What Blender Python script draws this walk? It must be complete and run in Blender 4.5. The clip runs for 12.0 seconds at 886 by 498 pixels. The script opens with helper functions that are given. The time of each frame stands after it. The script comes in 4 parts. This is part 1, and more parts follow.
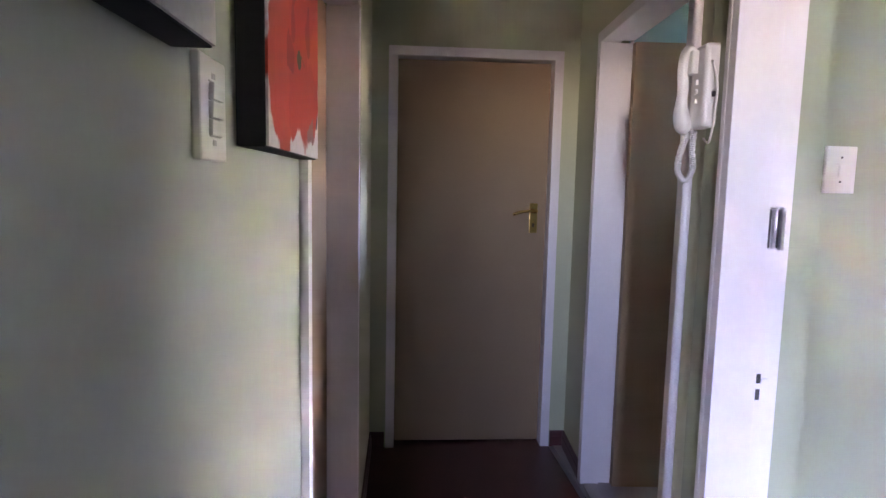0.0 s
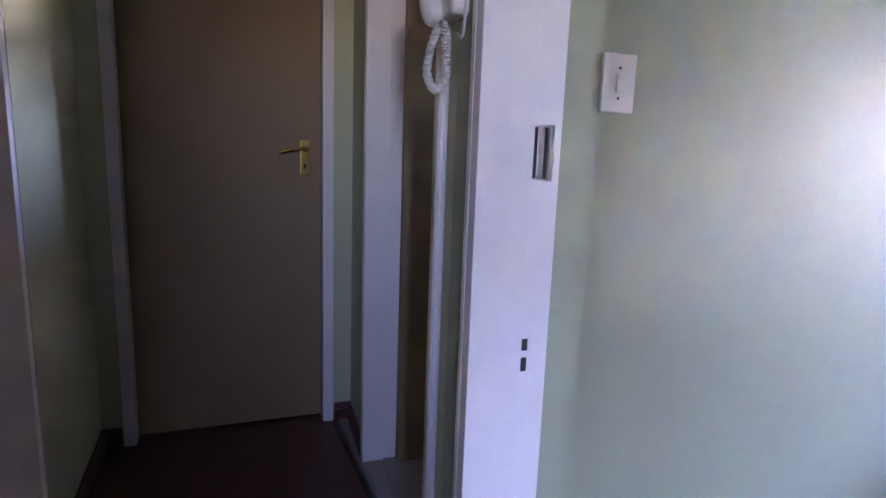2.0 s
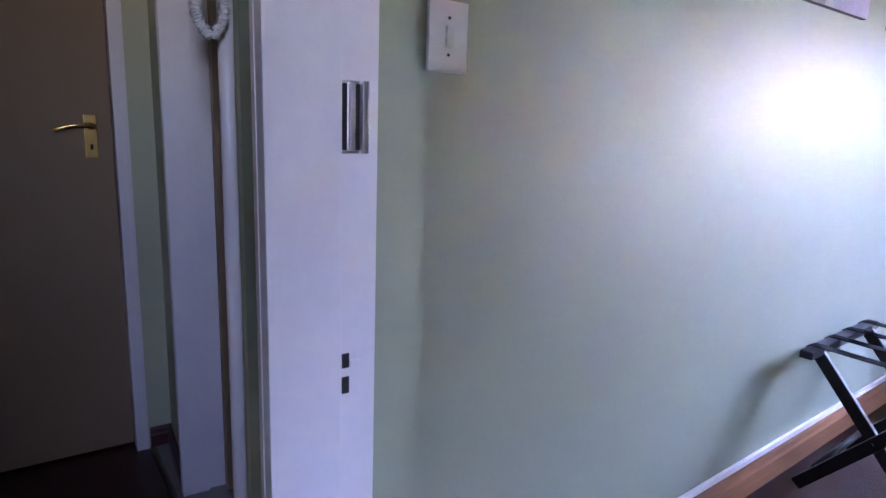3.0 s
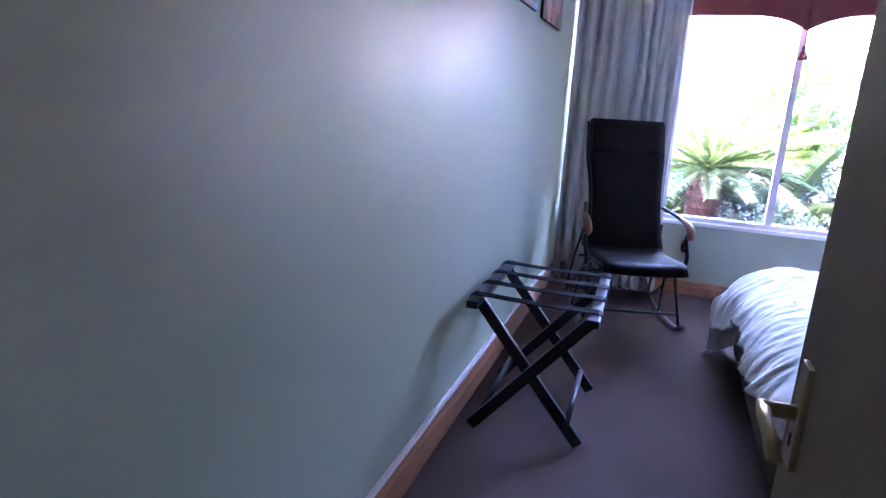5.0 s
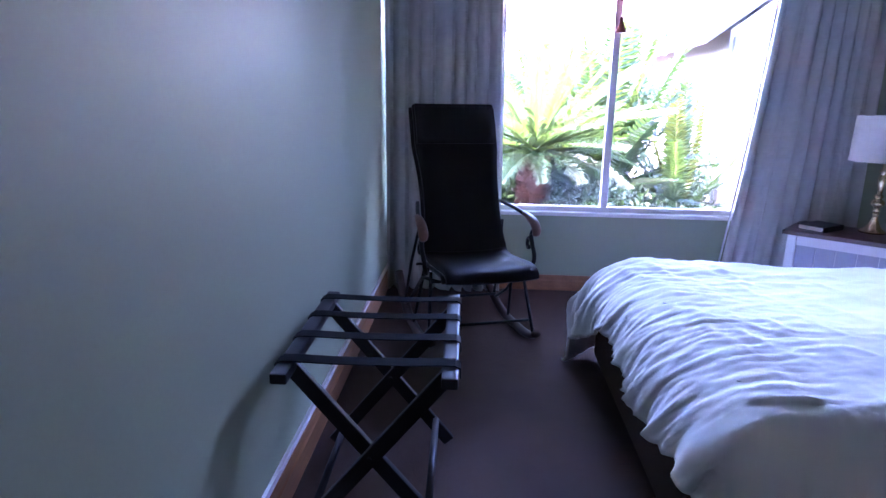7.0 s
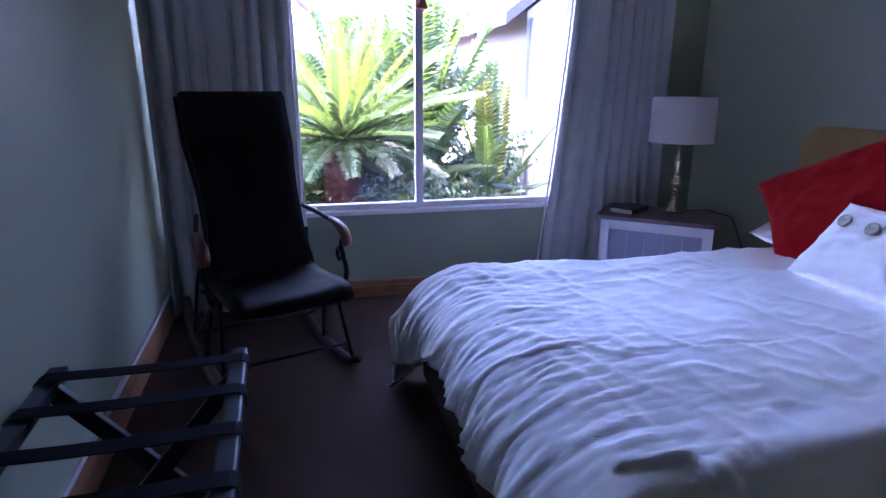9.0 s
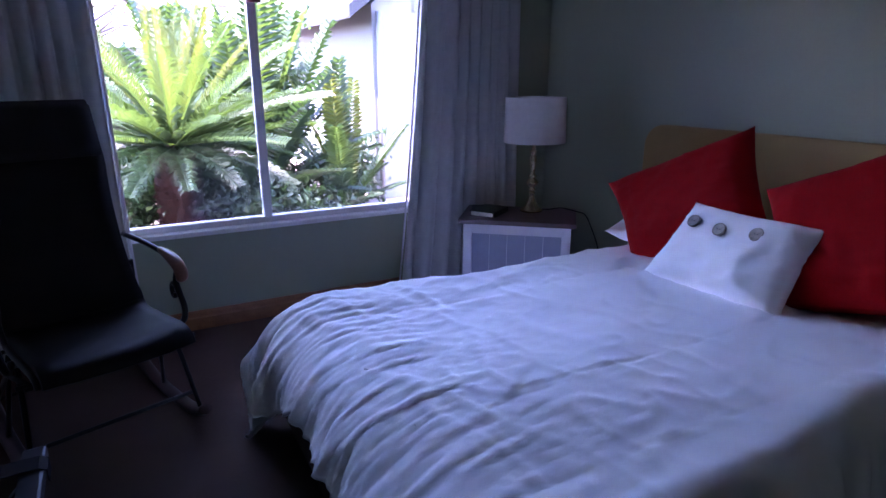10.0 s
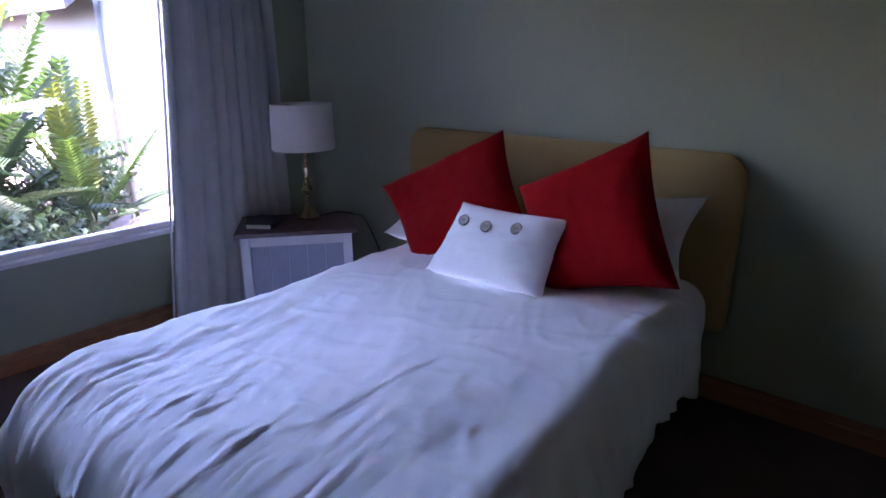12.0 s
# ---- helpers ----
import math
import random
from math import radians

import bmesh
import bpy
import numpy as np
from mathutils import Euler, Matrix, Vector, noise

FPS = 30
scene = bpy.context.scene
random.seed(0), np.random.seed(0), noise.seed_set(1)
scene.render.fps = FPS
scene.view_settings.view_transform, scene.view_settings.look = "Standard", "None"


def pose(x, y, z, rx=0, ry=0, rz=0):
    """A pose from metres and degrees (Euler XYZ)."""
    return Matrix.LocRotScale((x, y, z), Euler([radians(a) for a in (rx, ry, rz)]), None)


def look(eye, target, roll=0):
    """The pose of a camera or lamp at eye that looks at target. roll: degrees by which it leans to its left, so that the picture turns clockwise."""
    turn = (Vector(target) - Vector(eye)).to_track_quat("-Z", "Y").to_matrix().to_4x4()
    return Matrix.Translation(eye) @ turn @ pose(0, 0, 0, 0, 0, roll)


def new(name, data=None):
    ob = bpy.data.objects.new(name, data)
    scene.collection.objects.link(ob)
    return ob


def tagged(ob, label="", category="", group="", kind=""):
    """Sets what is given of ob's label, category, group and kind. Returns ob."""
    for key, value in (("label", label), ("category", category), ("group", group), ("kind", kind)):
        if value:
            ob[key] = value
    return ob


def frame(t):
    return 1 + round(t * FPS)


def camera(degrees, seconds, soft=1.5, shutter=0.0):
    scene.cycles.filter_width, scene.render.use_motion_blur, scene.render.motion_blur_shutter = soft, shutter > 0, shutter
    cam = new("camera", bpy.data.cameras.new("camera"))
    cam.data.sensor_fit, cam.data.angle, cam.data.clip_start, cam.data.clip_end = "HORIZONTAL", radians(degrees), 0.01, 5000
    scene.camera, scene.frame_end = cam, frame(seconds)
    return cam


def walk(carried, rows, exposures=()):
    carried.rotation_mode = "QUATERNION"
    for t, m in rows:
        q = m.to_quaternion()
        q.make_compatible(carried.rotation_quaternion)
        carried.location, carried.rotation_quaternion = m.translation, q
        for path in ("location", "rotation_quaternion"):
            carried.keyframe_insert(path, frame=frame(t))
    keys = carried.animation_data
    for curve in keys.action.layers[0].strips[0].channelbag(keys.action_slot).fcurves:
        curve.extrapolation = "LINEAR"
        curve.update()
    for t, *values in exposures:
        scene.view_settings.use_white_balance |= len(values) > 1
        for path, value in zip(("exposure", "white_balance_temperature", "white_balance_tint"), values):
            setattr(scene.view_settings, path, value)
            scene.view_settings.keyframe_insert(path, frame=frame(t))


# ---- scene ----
cam = camera(73.6, 12.0)
PATH = [
    (0, (1.641, 1.200, 1.404), (1.838, 3.178, 1.183), 1.2),
    (0.5, (1.741, 1.284, 1.389), (2.006, 3.249, 1.126), 1.4),
    (1, (1.836, 1.390, 1.369), (2.237, 3.326, 1.068), 1.6),
    (1.5, (1.917, 1.501, 1.345), (2.509, 3.381, 1.008), 1.9),
    (2, (2.003, 1.584, 1.324), (2.745, 3.407, 0.966), 2.1),
    (2.5, (2.112, 1.680, 1.300), (3.060, 3.402, 0.930), 2.3),
    (3, (2.187, 1.764, 1.292), (3.340, 3.352, 0.904), 2.1),
    (3.5, (2.271, 1.850, 1.268), (3.641, 3.253, 0.874), 2.0),
    (3.7, (2.305, 1.894, 1.283), (3.778, 3.169, 0.829), 2.6),
    (5.3, (2.534, 2.031, 1.267), (4.397, 2.602, 0.815), 2.2),
    (5.5, (2.627, 2.04, 1.258), (4.51, 2.548, 0.813), 1.3),
    (6, (2.773, 2.058, 1.26), (4.682, 2.442, 0.8), 1.3),
    (6.5, (2.96, 2.095, 1.264), (4.886, 2.352, 0.787), 1.4),
    (7, (3.08, 2.117, 1.253), (5.016, 2.245, 0.769), 0.9),
    (8.8, (3.506, 2.02, 1.25), (5.397, 1.625, 0.732), 0.1),
    (9, (3.544, 2.019, 1.274), (5.416, 1.562, 0.739), 0.3),
    (9.5, (3.676, 1.973, 1.293), (5.478, 1.3, 0.746), 0.1),
    (10, (3.767, 1.945, 1.335), (5.465, 1.052, 0.77), -0.0),
    (10.5, (3.811, 1.949, 1.362), (5.383, 0.855, 0.785), -0.0),
    (11, (3.819, 1.95, 1.369), (5.264, 0.695, 0.789), -0.2),
    (11.5, (3.809, 1.973, 1.401), (5.121, 0.585, 0.809), -0.1),
    (12, (3.8, 1.987, 1.44), (5.014, 0.519, 0.833), -0.2),
]
EXPOSURES = [(0.0, 9.85, 6800, 52), (1.0, 9.32, 6550, 52), (2.5, 8.85, 6250, 52), (3.5, 8.3, 6000, 52), (5.5, 7.45, 5650, 50), (7.0, 6.85, 5550, 50), (9.5, 5.5, 5650, 51), (10.5, 5.2, 5700, 52), (12.0, 5.55, 6100, 47)]
walk(cam, [(t, look(eye, target, roll)) for t, eye, target, roll in PATH], EXPOSURES)

# ---- world and sun ----
world = bpy.data.worlds.new("sky")
scene.world = world
world.use_nodes = True
wn = world.node_tree.nodes
sky = wn.new("ShaderNodeTexSky")
sky.sky_type = "NISHITA"
sky.sun_disc = False
sky.sun_elevation = radians(64)
SUN_WAY = Vector((-0.05, 0.42, 0.90)).normalized()      # towards the sun
sky.sun_rotation = math.atan2(SUN_WAY.x, SUN_WAY.y)
world.node_tree.links.new(sky.outputs[0], wn["Background"].inputs[0])
wn["Background"].inputs[1].default_value = 0.15
sun = new("sun", bpy.data.lights.new("sun", "SUN"))
sun.data.energy, sun.data.angle, sun.data.color = 2.2, radians(0.5), (1.0, 0.95, 0.88)
sun.matrix_world = look((9, 3, 8), Vector((9, 3, 8)) - SUN_WAY)

# ---- materials ----


def material(name, colour, rough=0.6, metal=0.0, vary=0.12, scale=6.0, fine=120.0, bump=0.1, coat=0.0, spread=None, dist=0.002):
    """A paint, wood, cloth or metal with stains at a large scale, grain at a small one and fine relief."""
    m = bpy.data.materials.new(name)
    m.use_nodes = True
    nt = m.node_tree
    b = nt.nodes["Principled BSDF"]
    co = nt.nodes.new("ShaderNodeTexCoord")
    mp = nt.nodes.new("ShaderNodeMapping")
    mp.inputs["Scale"].default_value = spread or (1, 1, 1)
    nt.links.new(co.outputs["Object"], mp.inputs[0])
    big = nt.nodes.new("ShaderNodeTexNoise")
    big.inputs["Scale"].default_value, big.inputs["Detail"].default_value = scale, 4
    small = nt.nodes.new("ShaderNodeTexNoise")
    small.inputs["Scale"].default_value, small.inputs["Detail"].default_value = fine, 3
    nt.links.new(mp.outputs[0], big.inputs["Vector"])
    nt.links.new(mp.outputs[0], small.inputs["Vector"])
    add = nt.nodes.new("ShaderNodeMath")
    add.operation = "ADD"
    nt.links.new(big.outputs["Fac"], add.inputs[0])
    nt.links.new(small.outputs["Fac"], add.inputs[1])
    ramp = nt.nodes.new("ShaderNodeMapRange")
    ramp.inputs["From Min"].default_value, ramp.inputs["From Max"].default_value = 0.6, 1.4
    ramp.inputs["To Min"].default_value, ramp.inputs["To Max"].default_value = 1 - vary, 1 + vary
    nt.links.new(add.outputs[0], ramp.inputs["Value"])
    mul = nt.nodes.new("ShaderNodeVectorMath")
    mul.operation = "SCALE"
    mul.inputs[0].default_value = colour
    nt.links.new(ramp.outputs[0], mul.inputs["Scale"])
    nt.links.new(mul.outputs[0], b.inputs["Base Color"])
    b.inputs["Roughness"].default_value, b.inputs["Metallic"].default_value = rough, metal
    b.inputs["Coat Weight"].default_value = coat
    b.inputs["Coat Roughness"].default_value = 0.25
    if bump:
        bp = nt.nodes.new("ShaderNodeBump")
        bp.inputs["Strength"].default_value, bp.inputs["Distance"].default_value = bump, dist
        nt.links.new(add.outputs[0], bp.inputs["Height"])
        nt.links.new(bp.outputs[0], b.inputs["Normal"])
    return m


PAINT = material("sage_wall_paint", (0.275, 0.312, 0.20), 0.50, vary=0.03, scale=1.5, fine=90, bump=0.05)
PAINT.node_tree.nodes["Principled BSDF"].inputs["Specular IOR Level"].default_value = 0.85
# lighter copy of the sage paint; the passage's missing light is in its colour
PAINT_LIT = material("sage_paint_lightened", (0.42, 0.445, 0.36), 0.46, vary=0.03, scale=1.5, fine=90, bump=0.05)
PAINT_HALL = material("olive_wall_paint", (0.45, 0.48, 0.31), 0.5, vary=0.04, scale=1.5, fine=90, bump=0.08)
TEAL = material("teal_wall_paint", (0.30, 0.50, 0.52), 0.5, vary=0.05)
CEILING = material("white_ceiling_paint", (0.64, 0.63, 0.60), 0.8, vary=0.03, scale=2)
FRAME = material("white_gloss_frame_paint", (0.78, 0.75, 0.74), 0.3, vary=0.03, scale=9, fine=60, bump=0.06)
DOOR = material("beige_door_paint", (0.275, 0.185, 0.10), 0.6, vary=0.05, scale=2, fine=80, bump=0.06)
CARPET = material("brown_carpet", (0.095, 0.054, 0.042), 0.97, vary=0.22, scale=5, fine=420, bump=0.9, dist=0.006)
RED_FLOOR = material("dark_red_polished_floor", (0.075, 0.022, 0.02), 0.38, vary=0.3, scale=4, fine=60, bump=0.05)
GREY_TILE = material("grey_floor_tile", (0.30, 0.28, 0.27), 0.4, vary=0.1)
WOOD_TRIM = material("varnished_pine_skirting", (0.30, 0.125, 0.05), 0.32, vary=0.3, scale=5, fine=40, bump=0.1, spread=(0.25, 3, 6), coat=0.3)
WHITE = material("white_plastic", (0.76, 0.74, 0.70), 0.35, vary=0.02, bump=0.02)
PALE_MARK = material("faint_grey_print", (0.50, 0.48, 0.46), 0.5, vary=0.05, bump=0.0)
CHROME = material("chromed_steel", (0.80, 0.78, 0.78), 0.28, 1.0, vary=0.05, bump=0.0)
BLACK = material("black_hole", (0.012, 0.011, 0.011), 0.7, vary=0.1, bump=0.0)
BRASS = material("polished_brass", (0.75, 0.50, 0.16), 0.2, 1.0, vary=0.12, scale=30, bump=0.03)
OLD_BRASS = material("antique_brass", (0.42, 0.31, 0.17), 0.3, 1.0, vary=0.2, scale=25, bump=0.05)
PEWTER = material("aged_brass_lamp", (0.60, 0.48, 0.30), 0.26, 1.0, vary=0.18, scale=30, bump=0.03)
BLACK_WOOD = material("black_stained_wood", (0.012, 0.010, 0.011), 0.42, vary=0.3, scale=12, fine=70, bump=0.08, spread=(1, 1, 4))
STRAP = material("black_webbing", (0.010, 0.009, 0.011), 0.75, vary=0.2, fine=500, bump=0.5)
LEATHER = material("dark_brown_leather", (0.008, 0.006, 0.006), 0.6, vary=0.25, scale=10, fine=260, bump=0.25)
IRON = material("black_wrought_iron", (0.012, 0.012, 0.014), 0.4, 0.6, vary=0.2, bump=0.08)
ARM_WOOD = material("worn_brown_arm_wood", (0.20, 0.085, 0.05), 0.36, vary=0.3, scale=20, bump=0.05)
ROCKER_WOOD = material("dark_rocker_wood", (0.05, 0.024, 0.018), 0.4, vary=0.3, scale=20, bump=0.05)
BLIND = material("red_brown_blind_cloth", (0.30, 0.07, 0.06), 0.8, vary=0.15, scale=8, fine=300, bump=0.3)
LINEN = material("white_bed_linen", (0.86, 0.85, 0.855), 0.85, vary=0.03, scale=8, fine=700, bump=0.2, dist=0.001)
RED_CLOTH = material("red_cushion_cloth", (0.30, 0.0025, 0.003), 0.9, vary=0.12, scale=9, fine=650, bump=0.4, dist=0.001)
RED_CLOTH.node_tree.nodes["Principled BSDF"].inputs["Specular IOR Level"].default_value = 0.15
LINEN.node_tree.nodes["Principled BSDF"].inputs["Specular IOR Level"].default_value = 0.2
LEATHER.node_tree.nodes["Principled BSDF"].inputs["Specular IOR Level"].default_value = 0.18
STRAP.node_tree.nodes["Principled BSDF"].inputs["Specular IOR Level"].default_value = 0.04
BLACK_WOOD.node_tree.nodes["Principled BSDF"].inputs["Specular IOR Level"].default_value = 0.3
BED_CLOTH = material("brown_bed_base_cloth", (0.13, 0.075, 0.055), 0.9, vary=0.15, fine=400, bump=0.4)
SUEDE = material("tan_suede", (0.38, 0.25, 0.09), 0.9, vary=0.10, scale=5, fine=300, bump=0.3)
DARK_TOP = material("dark_wood_top", (0.045, 0.018, 0.016), 0.3, vary=0.3, scale=7, fine=60, bump=0.05, spread=(1, 6, 1))
WHITE_WOOD = material("white_painted_wood", (0.70, 0.69, 0.72), 0.5, vary=0.05, scale=10, bump=0.08)
BLUE_GREY = material("blue_grey_painted_boards", (0.30, 0.32, 0.40), 0.55, vary=0.06, scale=10, bump=0.08)
SHADE = material("cream_lamp_shade_cloth", (0.66, 0.61, 0.57), 0.9, vary=0.05, scale=40, fine=260, bump=0.8, dist=0.004)
PAPER = material("page_edges", (0.70, 0.67, 0.60), 0.8, vary=0.15, scale=3, fine=300, bump=0.2, spread=(1, 1, 30))
COVER = material("black_book_cover", (0.016, 0.015, 0.02), 0.5, vary=0.2, bump=0.2)
BUTTON = material("wooden_button", (0.34, 0.30, 0.25), 0.5, vary=0.25, scale=60, bump=0.1)
CANVAS_SIDE = material("black_canvas_edge", (0.012, 0.011, 0.012), 0.7, vary=0.2)
GROUND = material("pinkish_garden_paving", (0.21, 0.15, 0.13), 0.9, vary=0.3, scale=2.5, fine=30, bump=0.5, dist=0.01)
OUT_WALL = material("pale_house_plaster", (0.20, 0.20, 0.20), 0.85, vary=0.05, scale=1.5, fine=40, bump=0.3)
OUT_GREY = material("grey_plaster", (0.14, 0.14, 0.155), 0.85, vary=0.08, scale=1.5, bump=0.3)
ROOF = material("dark_roof_board", (0.025, 0.025, 0.03), 0.7, vary=0.2)
ROOF_TILE = material("pale_roof_tiles", (0.50, 0.42, 0.37), 0.85, vary=0.2, scale=5, bump=0.5)
BARK = material("scaly_brown_bark", (0.024, 0.011, 0.009), 0.95, vary=0.4, scale=22, fine=80, bump=0.9, dist=0.01)
BARK.node_tree.nodes["Principled BSDF"].inputs["Specular IOR Level"].default_value = 0.1
BRANCH = material("grey_branch_bark", (0.16, 0.13, 0.12), 0.9, vary=0.3, scale=14, bump=0.5)


def leaf_material(name, colour, trans, rough=0.45, vary=0.3, share=0.4):
    """A thin cloth or leaf that lets part of the light through."""
    m = material(name, colour, rough, vary=vary, scale=7, fine=40, bump=0.05)
    nt = m.node_tree
    t = nt.nodes.new("ShaderNodeBsdfTranslucent")
    t.inputs[0].default_value = (*trans, 1)
    mix = nt.nodes.new("ShaderNodeMixShader")
    mix.inputs[0].default_value = share
    nt.links.new(nt.nodes["Principled BSDF"].outputs[0], mix.inputs[1])
    nt.links.new(t.outputs[0], mix.inputs[2])
    nt.links.new(mix.outputs[0], nt.nodes["Material Output"].inputs[0])
    return m


CURTAIN = leaf_material("grey_curtain_cloth", (0.62, 0.615, 0.60), (0.38, 0.375, 0.355), 0.9, 0.06, 0.10)
LINING = leaf_material("white_curtain_lining", (0.78, 0.76, 0.78), (0.6, 0.6, 0.62), 0.9, 0.04)
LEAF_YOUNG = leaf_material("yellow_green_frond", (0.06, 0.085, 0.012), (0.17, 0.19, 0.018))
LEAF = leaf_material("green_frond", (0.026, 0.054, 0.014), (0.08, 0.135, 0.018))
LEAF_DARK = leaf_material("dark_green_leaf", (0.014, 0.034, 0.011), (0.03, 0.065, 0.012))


def glass_material():
    m = bpy.data.materials.new("window_glass")
    m.use_nodes = True
    nt = m.node_tree
    nt.nodes.remove(nt.nodes["Principled BSDF"])
    tr, gl, mix, fr = (nt.nodes.new("ShaderNode" + k) for k in ("BsdfTransparent", "BsdfGlossy", "MixShader", "Fresnel"))
    tr.inputs[0].default_value = (0.93, 0.95, 0.94, 1)
    gl.inputs["Roughness"].default_value = 0.02
    nt.links.new(fr.outputs[0], mix.inputs[0])
    nt.links.new(tr.outputs[0], mix.inputs[1])
    nt.links.new(gl.outputs[0], mix.inputs[2])
    nt.links.new(mix.outputs[0], nt.nodes["Material Output"].inputs[0])
    return m


GLASS = glass_material()


def print_material(name, ground, blobs):
    """A painted canvas: a ground colour with soft blobs at places (u, v) of the local y-z plane, of radius r, in a colour."""
    m = material(name, ground, 0.6, vary=0.12, scale=12, fine=70, bump=0.2)
    nt = m.node_tree
    b = nt.nodes["Principled BSDF"]
    last = b.inputs["Base Color"].links[0].from_socket
    co = nt.nodes.new("ShaderNodeTexCoord")
    wob = nt.nodes.new("ShaderNodeTexNoise")
    wob.inputs["Scale"].default_value, wob.inputs["Detail"].default_value = 9, 5
    nt.links.new(co.outputs["Object"], wob.inputs["Vector"])
    mv = nt.nodes.new("ShaderNodeMix")
    mv.data_type = "VECTOR"
    mv.inputs["Factor"].default_value = 0.14
    nt.links.new(co.outputs["Object"], mv.inputs["A"])
    nt.links.new(wob.outputs["Color"], mv.inputs["B"])
    flat = nt.nodes.new("ShaderNodeVectorMath")
    flat.operation = "MULTIPLY"
    flat.inputs[1].default_value = (0, 1, 1)
    nt.links.new(mv.outputs["Result"], flat.inputs[0])
    for (u, v, r, col) in blobs:
        d = nt.nodes.new("ShaderNodeVectorMath")
        d.operation = "DISTANCE"
        d.inputs[1].default_value = (0.0, u * 0.86 + 0.07, v * 0.86 + 0.07)
        nt.links.new(flat.outputs[0], d.inputs[0])
        mr = nt.nodes.new("ShaderNodeMapRange")
        mr.interpolation_type = "SMOOTHSTEP"
        mr.inputs["From Min"].default_value, mr.inputs["From Max"].default_value = r * 1.03, r * 0.9
        nt.links.new(d.outputs["Value"], mr.inputs["Value"])
        mx = nt.nodes.new("ShaderNodeMix")
        mx.data_type = "RGBA"
        mx.inputs["B"].default_value = (*col, 1)
        nt.links.new(mr.outputs[0], mx.inputs["Factor"])
        nt.links.new(last, mx.inputs["A"])
        last = mx.outputs["Result"]
    nt.links.new(last, b.inputs["Base Color"])
    return m


# ---- builders ----


def thing(name, label, category, m=None, group="", kind=""):
    ob = new(name)
    ob.empty_display_size = 0.1
    ob.matrix_basis = m or Matrix()
    return tagged(ob, label, category, group, kind)


def part(name, bm, mat, parent=None, label="", smooth=False, m=None):
    me = bpy.data.meshes.new(name)
    bm.normal_update()
    bm.to_mesh(me)
    bm.free()
    me.materials.append(mat)
    if smooth:
        me.polygons.foreach_set("use_smooth", [True] * len(me.polygons))
    ob = new(name, me)
    if parent:
        ob.parent = parent
    if m:
        ob.matrix_basis = m
    if label:
        ob["label"] = label
    return ob


def structure(name, bm, mat, label, category, smooth=False, m=None):
    return tagged(part(name, bm, mat, smooth=smooth, m=m), label, category, kind="structure")


def add_box(bm, x0, x1, y0, y1, z0, z1, m=None):
    r = bmesh.ops.create_cube(bm, size=1)
    k = Matrix.Translation(((x0 + x1) / 2, (y0 + y1) / 2, (z0 + z1) / 2)) @ Matrix.Diagonal((x1 - x0, y1 - y0, z1 - z0, 1))
    bmesh.ops.transform(bm, matrix=(m @ k) if m else k, verts=r["verts"])
    return r["verts"]


def box(x0, x1, y0, y1, z0, z1, bevel=0.0, segments=2, m=None):
    bm = bmesh.new()
    add_box(bm, x0, x1, y0, y1, z0, z1, m)
    if bevel:
        bmesh.ops.bevel(bm, geom=bm.edges[:], offset=bevel, segments=segments, affect="EDGES", profile=0.7)
    return bm


def boxes(*dims, m=None):
    bm = bmesh.new()
    for d in dims:
        add_box(bm, *d, m=m)
    return bm


def loft(rings, closed=True, caps=True):
    """A skin through rings of points."""
    bm = bmesh.new()
    rows = [[bm.verts.new(p) for p in ring] for ring in rings]
    n = len(rows[0])
    for a, b in zip(rows, rows[1:]):
        for i in range(n if closed else n - 1):
            j = (i + 1) % n
            bm.faces.new((a[i], a[j], b[j], b[i]))
    if caps and closed:
        bm.faces.new(rows[0][::-1])
        bm.faces.new(rows[-1])
    bmesh.ops.recalc_face_normals(bm, faces=bm.faces)
    return bm


def lathe(profile, seg=28, at=(0, 0, 0)):
    return loft([[(at[0] + r * math.cos(2 * math.pi * i / seg), at[1] + r * math.sin(2 * math.pi * i / seg), at[2] + z) for i in range(seg)] for r, z in profile])


def tube(points, radius, seg=8, flat=1.0):
    """A rod along points; radius may be a list. flat squashes it across."""
    pts = [Vector(p) for p in points]
    rad = radius if isinstance(radius, (list, tuple)) else [radius] * len(pts)
    rings = []
    side = None
    for i, p in enumerate(pts):
        d = (pts[min(i + 1, len(pts) - 1)] - pts[max(i - 1, 0)]).normalized()
        if side is None:
            side = d.cross(Vector((0, 0, 1)) if abs(d.z) < 0.9 else Vector((0, 1, 0))).normalized()
        side = (side - d * side.dot(d)).normalized()
        up = d.cross(side)
        rings.append([p + rad[i] * (side * math.cos(2 * math.pi * k / seg) + up * flat * math.sin(2 * math.pi * k / seg)) for k in range(seg)])
    return loft(rings)


def curve_points(ctrl, n=8):
    """Catmull-Rom points through the control points."""
    c = [Vector(p) for p in ctrl]
    c = [2 * c[0] - c[1]] + c + [2 * c[-1] - c[-2]]
    out = []
    for i in range(1, len(c) - 2):
        for k in range(n):
            t = k / n
            a, b, d, e = c[i - 1], c[i], c[i + 1], c[i + 2]
            out.append(0.5 * (2 * b + (d - a) * t + (2 * a - 5 * b + 4 * d - e) * t * t + (3 * b - a - 3 * d + e) * t ** 3))
    return out + [c[-2]]


def bar(a, b, w, h, bevel=0.003):
    """A straight squared timber from a to b, w across and h deep."""
    a, b = Vector(a), Vector(b)
    d = (b - a)
    m = Matrix.Translation((a + b) / 2) @ d.to_track_quat("Z", "Y").to_matrix().to_4x4()
    return box(-w / 2, w / 2, -h / 2, h / 2, -d.length / 2, d.length / 2, bevel, 2, m)


